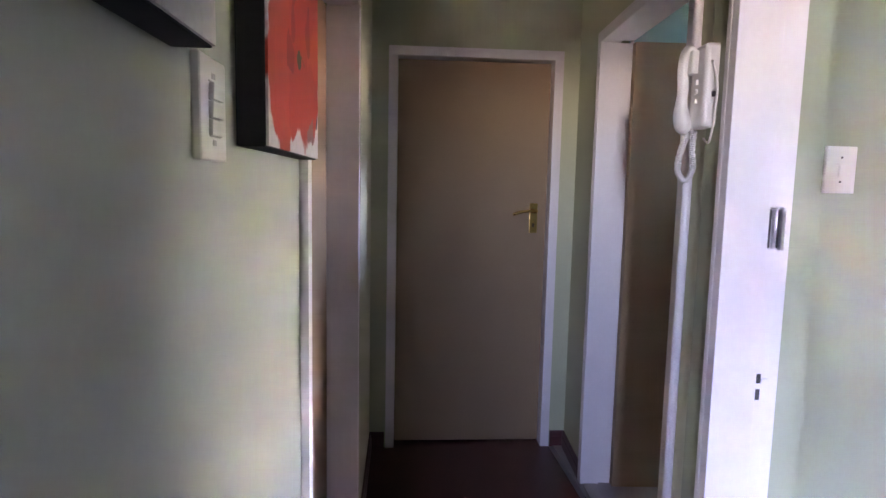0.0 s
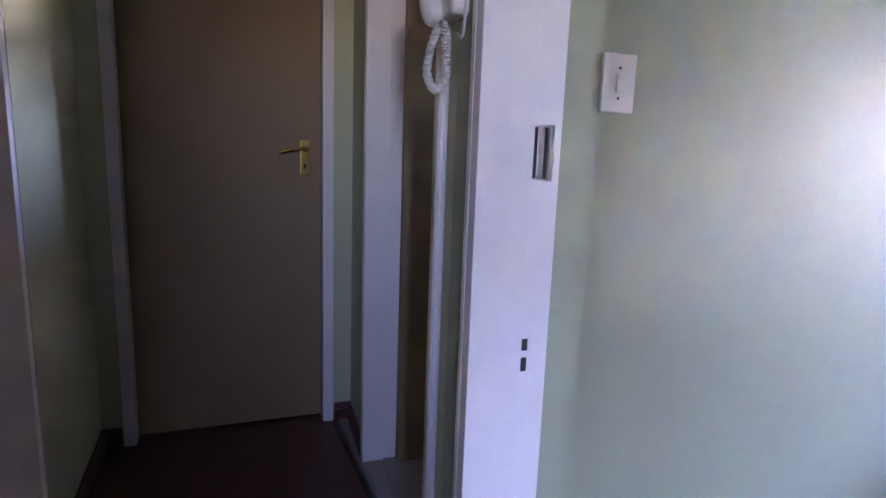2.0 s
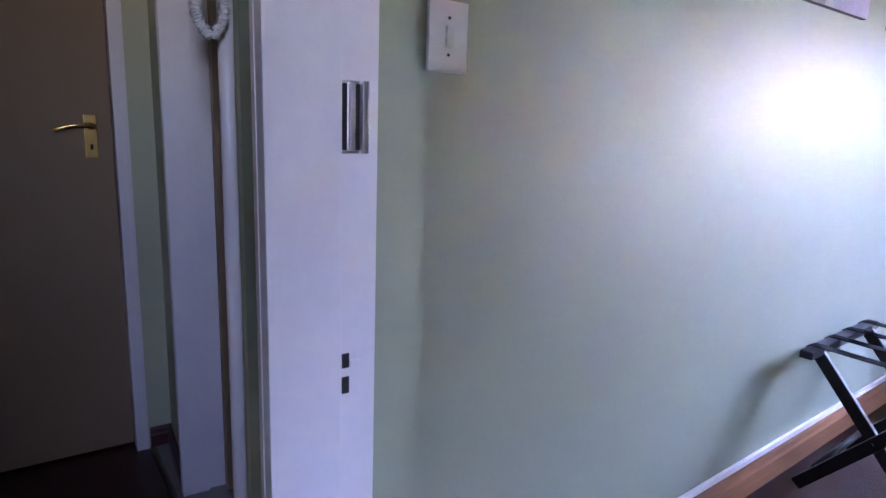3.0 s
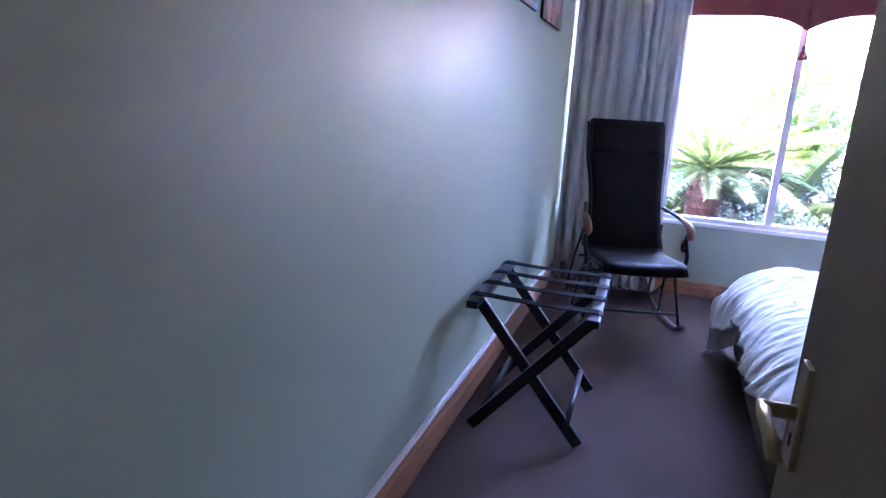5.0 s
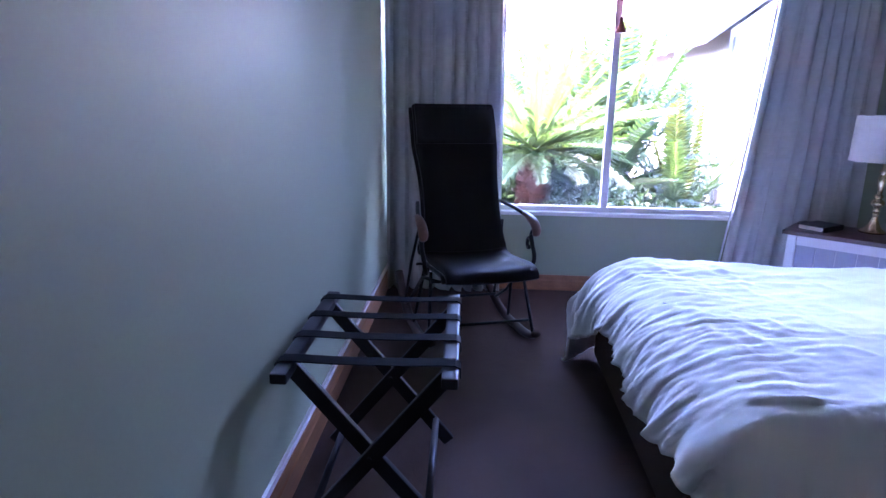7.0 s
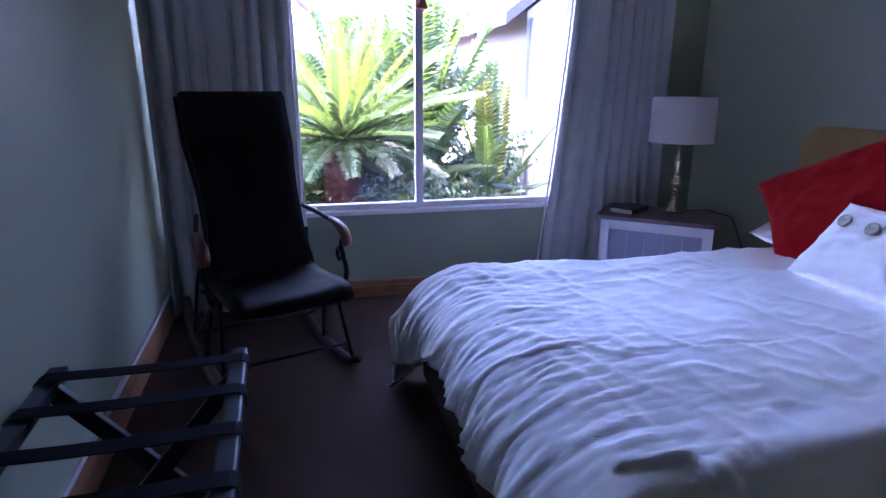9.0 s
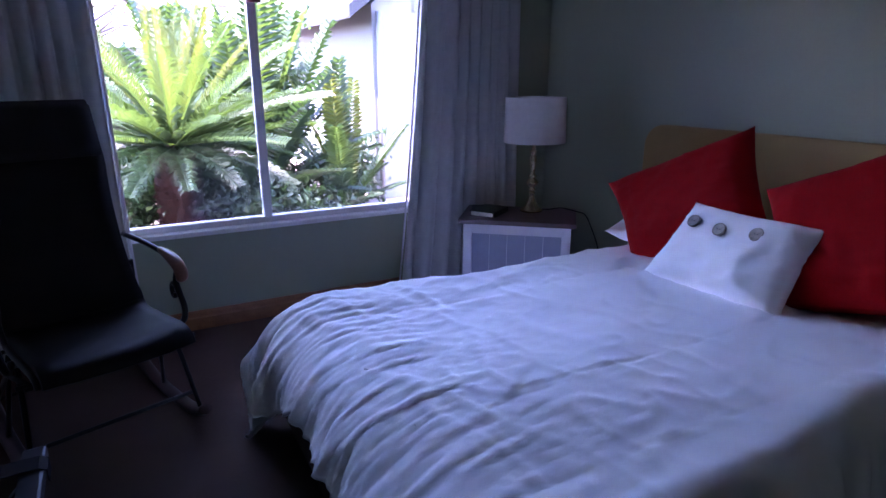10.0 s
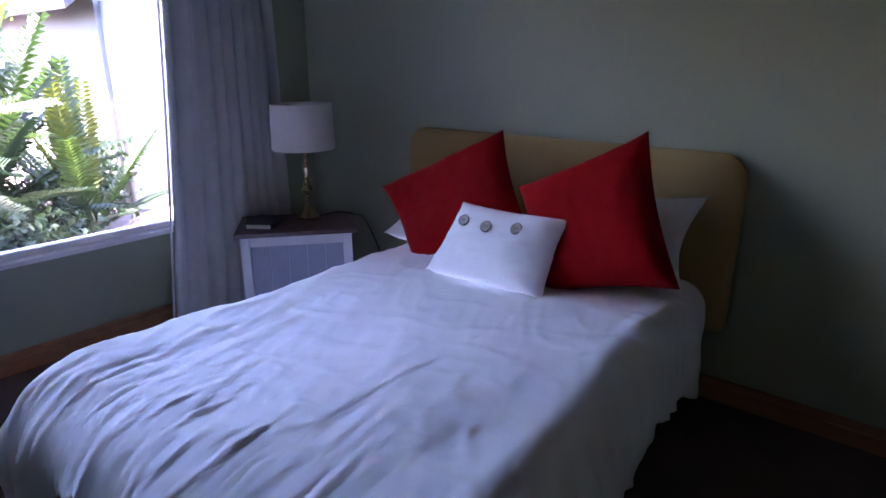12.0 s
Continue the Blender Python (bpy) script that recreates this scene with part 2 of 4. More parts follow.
def sheet(rows, thick):
    """A cloth or board of some thickness through rows of points."""
    g = np.array([[tuple(p) for p in r] for r in rows], float)
    du = np.gradient(g, axis=0)
    dw = np.gradient(g, axis=1)
    nm = np.cross(du, dw)
    nm /= np.maximum(np.linalg.norm(nm, axis=2, keepdims=True), 1e-9)
    bm = bmesh.new()
    up = [[bm.verts.new(p) for p in r] for r in g]
    lo = [[bm.verts.new(p) for p in r] for r in g - nm * thick]
    h, w = len(up), len(up[0])
    for j in range(h - 1):
        for i in range(w - 1):
            bm.faces.new((up[j][i], up[j][i + 1], up[j + 1][i + 1], up[j + 1][i]))
            bm.faces.new((lo[j][i], lo[j + 1][i], lo[j + 1][i + 1], lo[j][i + 1]))
    rim = [(0, i) for i in range(w)] + [(j, w - 1) for j in range(1, h)] + [(h - 1, i) for i in range(w - 2, -1, -1)] + [(j, 0) for j in range(h - 2, 0, -1)]
    for (j, i), (k, l) in zip(rim, rim[1:] + rim[:1]):
        bm.faces.new((up[j][i], lo[j][i], lo[k][l], up[k][l]))
    bmesh.ops.recalc_face_normals(bm, faces=bm.faces)
    return bm


# ---- plan (metres) ----
XW, XE = 2.625, 7.04           # bedroom: west wall and window wall
YS, YN = -0.56, 2.70           # headboard wall and north wall
TOP = 2.55
SILL, HEAD = 0.55, 2.12
WY0, WY1 = -0.12, 2.735        # window opening
NS = 0.019                     # the north wall runs this much out of true
TURNED = Matrix.Translation((2.472, 2.612, 0)) @ Matrix.Rotation(radians(-1.55), 4, "Z") @ Matrix.Translation((-2.4, -2.6, 0))   # the passage lies a little out of square
HALL = TURNED @ Matrix.Translation((2.408, 2.57, 0)) @ Matrix.Rotation(radians(-3.4), 4, "Z")   # hall: u across, v along


def wall_y(x):
    return 2.68 + (x - 2.55) * NS


# ---- large structure ----
structure("floor", box(XW - 0.09, XE, YS - 0.1, 2.9, -0.1, 0.0), CARPET, "brown short-pile bedroom carpet, evenly worn", "carpet")
structure("floor_hall", boxes((-2.2, XW - 0.09, -2.25, 1.5, -0.1, 0.0), (0.9, XW - 0.09, 1.5, 5.0, -0.1, 0.0)), RED_FLOOR, "dark red polished hall floor", "floor")
structure("ceiling", box(-2.3, XE + 0.25, -2.3, 5.0, TOP, TOP + 0.1), CEILING, "plain white ceiling", "ceiling")

nw = bmesh.new()
vs = add_box(nw, XW - 0.12, XE + 0.25, 0, 0.12, 0, TOP)
for v in vs:
    v.co.y += wall_y(v.co.x)
structure("wall_north", nw, PAINT, "sage green satin-painted bedroom wall", "wall")
structure("wall_south", box(XW - 0.12, XE + 0.25, YS - 0.15, YS, 0, TOP), PAINT, "sage green painted wall behind the headboard", "wall")
structure("wall_east", boxes((XE, XE + 0.25, YS, WY0, 0, TOP), (XE, XE + 0.25, WY0, WY1, 0, SILL - 0.03), (XE, XE + 0.25, WY0, WY1, HEAD, TOP), (XE, XE + 0.25, WY1, 2.764, 0, TOP)),
          PAINT, "sage green painted window wall", "wall")
DY0, DY1, DH = 1.745, 2.57, 2.03   # bedroom doorway
structure("wall_west", boxes((2.475, XW, YS - 0.15, DY0 - 0.03, 0, TOP), (2.475, XW, DY0 - 0.03, DY1 + 0.03, DH + 0.03, TOP), (2.475, XW, DY1 + 0.03, 2.70, 0, TOP)),
          PAINT, "sage green painted wall with the bedroom doorway", "wall")

# hall walls
structure("wall_hall_left", boxes((1.24, 1.39, -0.6, 2.46, 0, TOP), (1.24, 1.39, 2.46, 3.43, 2.06, TOP), m=TURNED), PAINT_LIT, "sage painted passage wall, its colour lightened to stand in for light", "wall")
structure("wall_hall_left_far", box(1.25, 1.455, 3.42, 4.21, 0, TOP, m=TURNED), PAINT_HALL, "olive green painted passage wall", "wall")
structure("wall_hall_right", boxes((0.0, 0.12, 0.03, 0.257, 0, TOP), (0.0, 0.12, 0.257, 1.237, 2.06, TOP), (0.0, 0.12, 1.237, 1.75, 0, TOP), m=HALL), PAINT_HALL, "olive green painted passage wall with the bathroom doorway", "wall")
structure("wall_hall_end", boxes((1.3, 1.554, 4.20, 4.355, 0, TOP), (2.404, 2.65, 4.20, 4.355, 0, TOP), (1.554, 2.404, 4.20, 4.355, 2.06, TOP), m=TURNED), PAINT_HALL, "olive green painted end wall of the passage", "wall")
# an unseen added room, closed but for an opening made to daylight the passage
structure("wall_added_room", boxes((-2.3, -2.2, -2.3, -0.5, 0, TOP), (-2.3, 0.95, -2.3, -2.2, 0, TOP), (1.26, XW, -2.3, -2.2, 0, TOP), (0.95, 1.26, -2.3, -2.2, 0, 1.84), (0.95, 1.26, -2.3, -2.2, 2.10, TOP),
                             (2.475, XW, -2.2, YS - 0.15, 0, TOP), (-2.3, 1.24, -0.6, -0.45, 0, TOP)), PAINT, "plain painted walls of an unseen room added behind the passage", "wall")
structure("wall_closet", boxes((0.95, 1.05, 2.3, 4.4, 0, TOP), (1.05, 1.24, 2.3, 2.42, 0, TOP), (1.0, 1.29, 4.28, 4.4, 0, TOP), (1.4, 2.6, 4.9, 5.0, 0, TOP), (1.3, 1.4, 4.36, 5.0, 0, TOP), (2.6, 2.7, 4.36, 5.0, 0, TOP), m=TURNED), PAINT_HALL, "plain walls behind the shut doors", "wall")
# bathroom shell
structure("wall_bathroom", boxes((4.4, 4.5, 2.82, 3.28, 0, TOP), (4.4, 4.5, 3.52, 4.6, 0, TOP), (4.4, 4.5, 3.28, 3.52, 0, 1.73), (4.4, 4.5, 3.28, 3.52, 1.97, TOP), (2.56, 4.5, 4.55, 4.65, 0, TOP), (2.62, 4.4, 2.83, 2.87, 0, TOP)), TEAL, "teal painted bathroom wall", "wall")
structure("floor_bathroom", box(2.56, 4.5, 2.8, 4.7, -0.1, 0.004), GREY_TILE, "grey tiled bathroom floor", "floor")


def skirting(name, a, b, h, t, mat, label, m=None):
    """A skirting board with a rounded top, from a to b on the plan, standing t to the left of the way from a to b."""
    a, b = Vector((*a, 0)), Vector((*b, 0))
    n = Vector((-(b - a).y, (b - a).x, 0)).normalized()
    prof = [(0.001, 0.0), (t, 0.0), (t, h * 0.62), (t * 0.8, h * 0.70), (t * 0.72, h * 0.9), (t * 0.45, h), (0.001, h)]
    return structure(name, loft([[p + n * u + Vector((0, 0, z)) for u, z in prof] for p in (a, b)]), mat, label, "skirting board", m=m)


skirting("baseboard", (XE, wall_y(XE)), (XW + 0.02, wall_y(XW + 0.02)), 0.135, 0.02, WOOD_TRIM, "varnished orange-brown wooden skirting board")
skirting("baseboard", (XE, YS), (XE, 2.74), 0.105, 0.02, WOOD_TRIM, "varnished orange-brown wooden skirting board")
skirting("baseboard", (XW, YS), (XE, YS), 0.105, 0.02, WOOD_TRIM, "varnished orange-brown wooden skirting board")
skirting("baseboard", (XW, DY0 - 0.06), (XW, YS), 0.105, 0.02, WOOD_TRIM, "varnished orange-brown wooden skirting board")
bead = bmesh.new()
for v in add_box(bead, XW + 0.02, XE, -0.012, 0.0, 0.133, 0.155):
    v.co.y += wall_y(v.co.x) - 0.001
structure("trim", bead, FRAME, "thin white strip along the skirting top", "trim")
skirting("baseboard", (1.533, 4.20), (1.455, 4.20), 0.085, 0.014, RED_FLOOR, "dark red skirting", m=TURNED)
skirting("baseboard", (2.52, 4.20), (2.425, 4.20), 0.085, 0.014, RED_FLOOR, "dark red skirting", m=TURNED)
skirting("baseboard", (1.455, 4.19), (1.455, 3.465), 0.085, 0.014, RED_FLOOR, "dark red skirting", m=TURNED)
skirting("baseboard", (0.0, 1.26), (0.0, 1.62), 0.085, 0.014, RED_FLOOR, "dark red skirting", m=HALL)
skirting("baseboard", (1.39, 2.44), (1.39, -0.5), 0.085, 0.014, RED_FLOOR, "dark red skirting", m=TURNED)


def door_frame(name, label, run, depth, m, rebate_at_end=True, face=0.045):
    """A pressed steel frame in local axes: the opening spans y 0..run, the wall spans x 0..depth. Jambs and head have a rebate towards x = depth."""
    ob = thing(name, label, "door frame", m, kind="structure")
    r0, r1 = (depth - 0.055, depth + 0.012) if rebate_at_end else (-0.012, 0.055)
    k0, k1 = (-0.012, depth - 0.055) if rebate_at_end else (0.055, depth + 0.012)
    for nm, s, o in (("jamb", -1, 0.0), ("jamb", 1, run)):
        a = lambda p, q: (min(o + s * p, o + s * q), max(o + s * p, o + s * q))
        bm = box(k0, k1, *a(0, 0.03), 0, DH, 0.002)
        add_box(bm, r0, r1, *a(0.014, 0.03), 0, DH)
        add_box(bm, -0.013, 0.0, *a(0.03, face), 0, DH + face)
        add_box(bm, depth, depth + 0.013, *a(0.03, face), 0, DH + face)
        part(nm, bm, FRAME, ob)
    bm = box(k0, k1, -0.03, run + 0.03, DH, DH + 0.03, 0.002)
    add_box(bm, r0, r1, -0.03, run + 0.03, DH + 0.014, DH + 0.03)
    add_box(bm, -0.013, 0.0, -0.03, run + 0.03, DH + 0.03, DH + face)
    add_box(bm, depth, depth + 0.013, -0.03, run + 0.03, DH + 0.03, DH + face)
    part("head", bm, FRAME, ob)
    return ob


bed_frame = door_frame("door_frame_1", "white gloss-painted steel frame of the bedroom doorway", DY1 - DY0, 0.16, Matrix.Translation((2.477, DY0, 0)))
# latch plate and keeper holes in the far jamb
keep = part("strike_plate", box(0.095, 0.149, 0.0, 0.004, 1.255, 1.362, 0.001, m=Matrix.Translation((0, DY1 - DY0 + 0.011, 0))), CHROME, bed_frame, "chromed night latch strike plate")
part("slot", box(0.104, 0.117, 0, 0.004, 1.260, 1.357, m=Matrix.Translation((0, DY1 - DY0 + 0.009, 0))), BLACK, keep)
part("recess", box(0.1285, 0.1385, 0, 0.004, 1.260, 1.357, m=Matrix.Translation((0, DY1 - DY0 + 0.009, 0))), BLACK, keep)
part("lip", box(0.119, 0.128, 0, 0.010, 1.259, 1.358, 0.002, m=Matrix.Translation((0, DY1 - DY0 + 0.002, 0))), CHROME, keep)
part("rim", box(0.139, 0.150, 0, 0.012, 1.255, 1.362, 0.002, m=Matrix.Translation((0, DY1 - DY0 + 0.000, 0))), CHROME, keep)
for z0, z1 in ((0.912, 0.936), (0.868, 0.896)):
    part("keeper_hole", box(0.112, 0.124, DY1 - DY0 + 0.011, DY1 - DY0 + 0.02, z0, z1), BLACK, bed_frame, "small dark keeper hole")
part("latch_lip", box(0.124, 0.142, DY1 - DY0 + 0.008, DY1 - DY0 + 0.0135, 0.914, 0.924, 0.001), FRAME, bed_frame)

bath_m = HALL @ Matrix.Translation((0, 0.287, 0))
door_frame("door_frame_2", "white gloss-painted steel frame of the bathroom doorway", 0.92, 0.13, bath_m)
left_m = TURNED @ Matrix.Translation((1.40, 2.49, 0)) @ Matrix.Rotation(radians(-2.5), 4, "Z") @ Matrix.Translation((0, 0.90, 0)) @ Matrix.Rotation(math.pi, 4, "Z")
door_frame("door_frame_3", "white gloss-painted steel frame of a shut passage door", 0.90, 0.16, left_m)
end_m = TURNED @ Matrix.Translation((2.374, 4.20, 0)) @ Matrix.Rotation(radians(90), 4, "Z")
door_frame("door_frame_4", "white gloss-painted steel frame of the end door", 0.79, 0.15, end_m)


def lever_set(parent, mat, m, sign=1, pz=0.03):
    """A back plate with a lever and a keyhole; the plate lies in the local x-z plane and faces -y; the lever points to +x * sign."""
    k = part("door_handle", box(-0.021, 0.021, -0.008, 0, -0.085, 0.070, 0.003, m=m), mat, parent, "brass lever handle on a back plate")
    part("boss", loft([[m @ Vector((0.011 * math.cos(a * math.pi / 6), y, pz + 0.011 * math.sin(a * math.pi / 6))) for a in range(12)] for y in (-0.008, -0.05)]), mat, k, smooth=True)
    part("lever", tube([m @ Vector(p) for p in curve_points([(-0.012 * sign, -0.047, pz), (0.03 * sign, -0.052, pz + 0.002), (0.075 * sign, -0.05, pz - 0.004), (0.115 * sign, -0.048, pz - 0.018)], 4)], 0.010, 8, 0.75), mat, k, smooth=True)
    part("keyhole", box(-0.004, 0.004, -0.0095, -0.004, -0.055, -0.035, m=m), BLACK, k)
    return k


def door_leaf(name, label, m, width, handle_x=None, handle_z=1.22, mat=BRASS, sign=-1):
    """A flush door: local x along the leaf, its faces at y 0 and 0.04."""
    ob = thing(name, label, "door", m, kind="structure")
    part("leaf", box(0.003, width - 0.003, 0, 0.04, 0.014, DH - 0.006, 0.002), DOOR, ob)
    if handle_x is not None:
        lever_set(ob, mat, Matrix.Translation((handle_x, 0, handle_z)), sign, 0.03 if sign < 0 else -0.005)
    return ob


door_leaf("door_1", "beige flush door, shut, with a polished brass lever", TURNED @ Matrix.Translation((1.584, 4.25, 0)), 0.79, 0.719, 1.238)
door_leaf("door_2", "beige flush bedroom door standing open at a right angle", Matrix.Translation((3.40, 1.795, 0)) @ Matrix.Rotation(math.pi, 4, "Z"), 0.755, 0.075, 0.885, OLD_BRASS, 1)
door_leaf("door_3", "beige flush bathroom door standing open", HALL @ Matrix.Translation((0.125, 1.165, 0)), 0.90)
door_leaf("door_4", "beige flush passage door, shut", left_m @ Matrix.Translation((0.147, 0, 0)) @ Matrix.Rotation(radians(90), 4, "Z"), 0.90)
structure("threshold", box(0.0, 0.06, 0.297, 1.197, 0.0, 0.012, 0.003, m=HALL), GREY_TILE, "pale strip at the bathroom threshold", "threshold")

# ---- window ----
window = thing("window_1", "wide white-framed window with two panes above a sill", "window", Matrix.Translation((XE + 0.03, 0, 0)), kind="structure")
part("sill", box(-0.055, 0.06, WY0, WY1, SILL - 0.03, SILL - 0.004, 0.006), FRAME, window, "white window sill")
MY = 1.306
for a, b in ((WY0, WY0 + 0.045), (WY1 - 0.03, WY1), (MY - 0.022, MY + 0.022)):
    part("frame", box(0.0, 0.05, a, b, SILL - 0.004, HEAD, 0.004), FRAME, window)
part("frame", box(-0.002, 0.052, WY0, WY1, SILL - 0.004, SILL + 0.028, 0.004), FRAME, window)
part("frame", box(-0.002, 0.052, WY0, WY1, HEAD - 0.04, HEAD, 0.004), FRAME, window)
for a, b in ((WY0 + 0.045, MY - 0.022), (MY + 0.022, WY1 - 0.03)):
    pane = part("pane", box(0.022, 0.027, a, b, SILL + 0.028, HEAD - 0.04), GLASS, window, "clear glass pane")
    pane.visible_shadow = False
structure("window_reveal", boxes((XE + 0.08, XE + 0.26, WY0, WY1, SILL - 0.04, SILL - 0.015)), OUT_WALL, "outer window ledge", "window ledge")
# sky portals; the second serves the unseen opening added behind the passage
for nm, cx, cy, w, h, ry in (("window_light", XE + 0.20, (WY0 + WY1) / 2, WY1 - WY0, HEAD - SILL, 90), ("portal_added_opening", 1.105, -2.25, 0.31, 0.26, 0), ("window_light_bathroom", 4.45, 3.40, 0.24, 0.24, 89.9)):
    lamp = new(nm, bpy.data.lights.new(nm, "AREA"))
    lamp.data.shape, lamp.data.size, lamp.data.size_y = "RECTANGLE", h, w
    lamp.data.cycles.is_portal = True
    lamp.matrix_world = pose(cx, cy, (SILL + HEAD) / 2 if ry == 90 else 1.85, 0, ry, 0) if ry else pose(cx, cy, 1.97, 90, 0, 0) @ pose(0, 0, 0, 0, 0, 90)

# ---- bed ----
BX0, BX1, BY0, BY1, BZ = 4.45, 5.84, YS + 0.06, 1.56, 0.40
bed = thing("bed", "double bed with a brown upholstered base and a pale mattress", "bed", Matrix.Translation(((BX0 + BX1) / 2, 0.5, 0)))
bl = Matrix.Translation((-(BX0 + BX1) / 2, -0.5, 0))
part("base", box(BX0 + 0.01, BX1 - 0.01, BY0, BY1 - 0.01, 0.06, 0.33, 0.02, m=bl), BED_CLOTH, bed, "brown cloth-covered bed base")
part("mattress", box(BX0, BX1, BY0, BY1 - 0.10, 0.33, 0.49, 0.06, 3, m=bl), LINEN, bed, "white mattress")
for x in (BX0 + 0.1, BX1 - 0.1):
    for y in (BY0 + 0.1, BY1 - 0.1):
        part("leg", lathe([(0.03, 0.0), (0.035, 0.06)], 12, (x - (BX0 + BX1) / 2, y - 0.5, 0)), BLACK_WOOD, bed)

SEAMS = (4.53, 4.85, 5.17, 5.49, 5.80)


def fold(x, y, k):
    return noise.noise(Vector((x * k, y * k, 3.7)))


def ridge(v):
    return max(0.0, 1 - 2.2 * abs(v)) ** 2


def duvet_top(x, y):
    """Height of the duvet's upper face: quilted bands between long seams, soft swells, and fine gathers that run in from the foot edge."""
    z = 0.556 + 0.016 * fold(x, y, 1.7) + 0.005 * fold(x + 5, y, 4.5) - 0.020 * max(0.0, (x - 4.5) / 1.3) ** 2
    wx = x + 0.05 * fold(x, y, 3.0) + 0.16 * (x - 5.1) * max(0.0, 1.5 - y)
    foot = max(0.0, min(1.0, (y - 0.75) / 0.6)) ** 1.4
    patch = 0.25 + 0.75 * max(0.0, min(1.0, 0.5 + 1.6 * fold(x + 3, y * 1.5, 3.2)))
    z += 0.0105 * ridge(fold(wx, y * 0.20, 19.0)) * foot * patch
    z += 0.0045 * ridge(fold(wx + 7, y * 0.24 + 0.1 * x, 34.0)) * foot
    # longer slack folds in the middle and along the window side
    edge = max(0.0, min(1.0, (x - 5.25) / 0.45))
    p, q = x * 0.92 + y * 0.39, y * 0.92 - x * 0.39
    z += 0.012 * ridge(fold(p * 1.0 + 2, q * 0.30, 8.0)) * (0.2 + 0.8 * edge) * max(0.0, 1 - 0.8 * abs(y - 0.85))
    z += 0.0085 * ridge(fold(p * 0.45 + 9, q, 8.0)) * patch + 0.0055 * ridge(fold(q * 0.4 + 3, p, 13.0)) * (1.2 - patch) + 0.0026 * fold(p, q * 0.6, 16.0)
    z += 0.003 * ridge(fold(x * 1.1 + y * 0.3 + 4, y * 0.25, 10.0)) * patch
    k = (x - SEAMS[0]) / (SEAMS[1] - SEAMS[0])
    z += 0.0028 * abs(math.sin(math.pi * k)) ** 0.6
    for s in SEAMS:
        d = abs(x - s - 0.012 * fold(y, s, 2.0))
        z -= 0.0024 * math.exp(-(d / 0.006) ** 2) * max(0.0, min(1.0, 0.6 + 1.5 * fold(s, y, 2.4)))
    return z


def duvet():
    """A cloth over the bed: flat on top, rounded over three edges, hanging with folds to an uneven hem."""
    F = 0.27
    cx, half_e, front = 5.145, 0.735, BY1 + 0.07
    R_e, R_w = 0.14, 0.09

    def hang(d, R, flare=0.10):
        """Over an edge: how far out and how far down after d metres of cloth."""
        if d <= 0:
            return d, 0.0
        if d < R * math.pi / 2:
            a = d / R
            return R * math.sin(a), R * (1 - math.cos(a))
        return R + flare * (d - R * math.pi / 2), R + (d - R * math.pi / 2) * 0.995

    rows = []
    nu, nv = 200, 210

    def length(low):
        return 0.55 - low + R_e * (math.pi / 2 - 1)

    for j in range(nv + 1):
        v = -0.42 + (front - F + 0.42 + 0.30) * j / nv
        row = []
        for i in range(nu + 1):
            s = -1 + 2 * i / nu
            u = s * (half_e - R_e + 0.42)
            side = math.copysign(1, u)
            spread = max(0.0, min(1.0, (min(v, front) - 0.1) / 1.2))
            R, half = (R_e, half_e) if side > 0 else (R_w, half_e + 0.10 * spread)
            eu, ev = abs(u) - (half - R), v - (front - F)
            y_in, x_in = min(v, front), cx + side * min(abs(u), half)
            lu = length((0.15 + 0.05 * math.sin(y_in * 6 + 1) + 0.05 * fold(y_in, 1, 4)) if side < 0 else 0.07 + 0.03 * fold(y_in, 6, 4))
            k = max(0.0, min(1.0, (x_in - 5.30) / 0.5))
            lv = length((0.37 + 0.02 * math.sin(x_in * 5) + 0.02 * fold(x_in, 4, 6)) * (1 - k) + 0.14 * k)
            ou, du = hang(eu / (0.42 - R_e + R - half + half_e) * lu if eu > 0 else eu, R, 0.10 if side > 0 else 0.02 + 0.16 * spread)
            ov, dv = hang(ev / 0.30 * (lv + (F - R_e) * (math.pi / 2 - 1)) if ev > 0 else ev, F)
            x = cx + side * (half - R + ou)
            y = front - F + ov
            corner = min(du, dv)
            drop = max(du, dv) + (0.45 if side > 0 else 0.25) * corner
            z = duvet_top(max(BX0 - 0.1, min(BX1 + 0.1, x)), y) - drop
            if corner > 0.02:
                x -= side * (0.14 if side > 0 else 0.30) * (corner - 0.02)
                y += (0.10 if side > 0 else -0.28) * (corner - 0.02)
            w = max(0.0, min(1.0, (drop - 0.03) / 0.2))
            if du > dv:
                x += side * w * (0.012 * math.sin(y * 13 + 4 * fold(y, 1, 2)) + 0.022 * ridge(fold(y + 0.2 * drop, drop * 0.12, 9.0)) + 0.012 * fold(y, drop, 9))
            else:
                y += w * (0.014 * math.sin(x * 24 + 4 * fold(x, 2, 2.2)) + 0.026 * ridge(fold(x + 0.3 * drop, drop * 0.12, 13.0)) + 0.012 * ridge(fold(x + 0.2 * drop + 5, drop * 0.15, 24.0)) + 0.014 * fold(x, drop, 8))
            row.append((x, y, max(z, 0.02)))
        rows.append(row)
    # head end, turned under the pillows
    bm = sheet(rows, 0.012)
    return bm


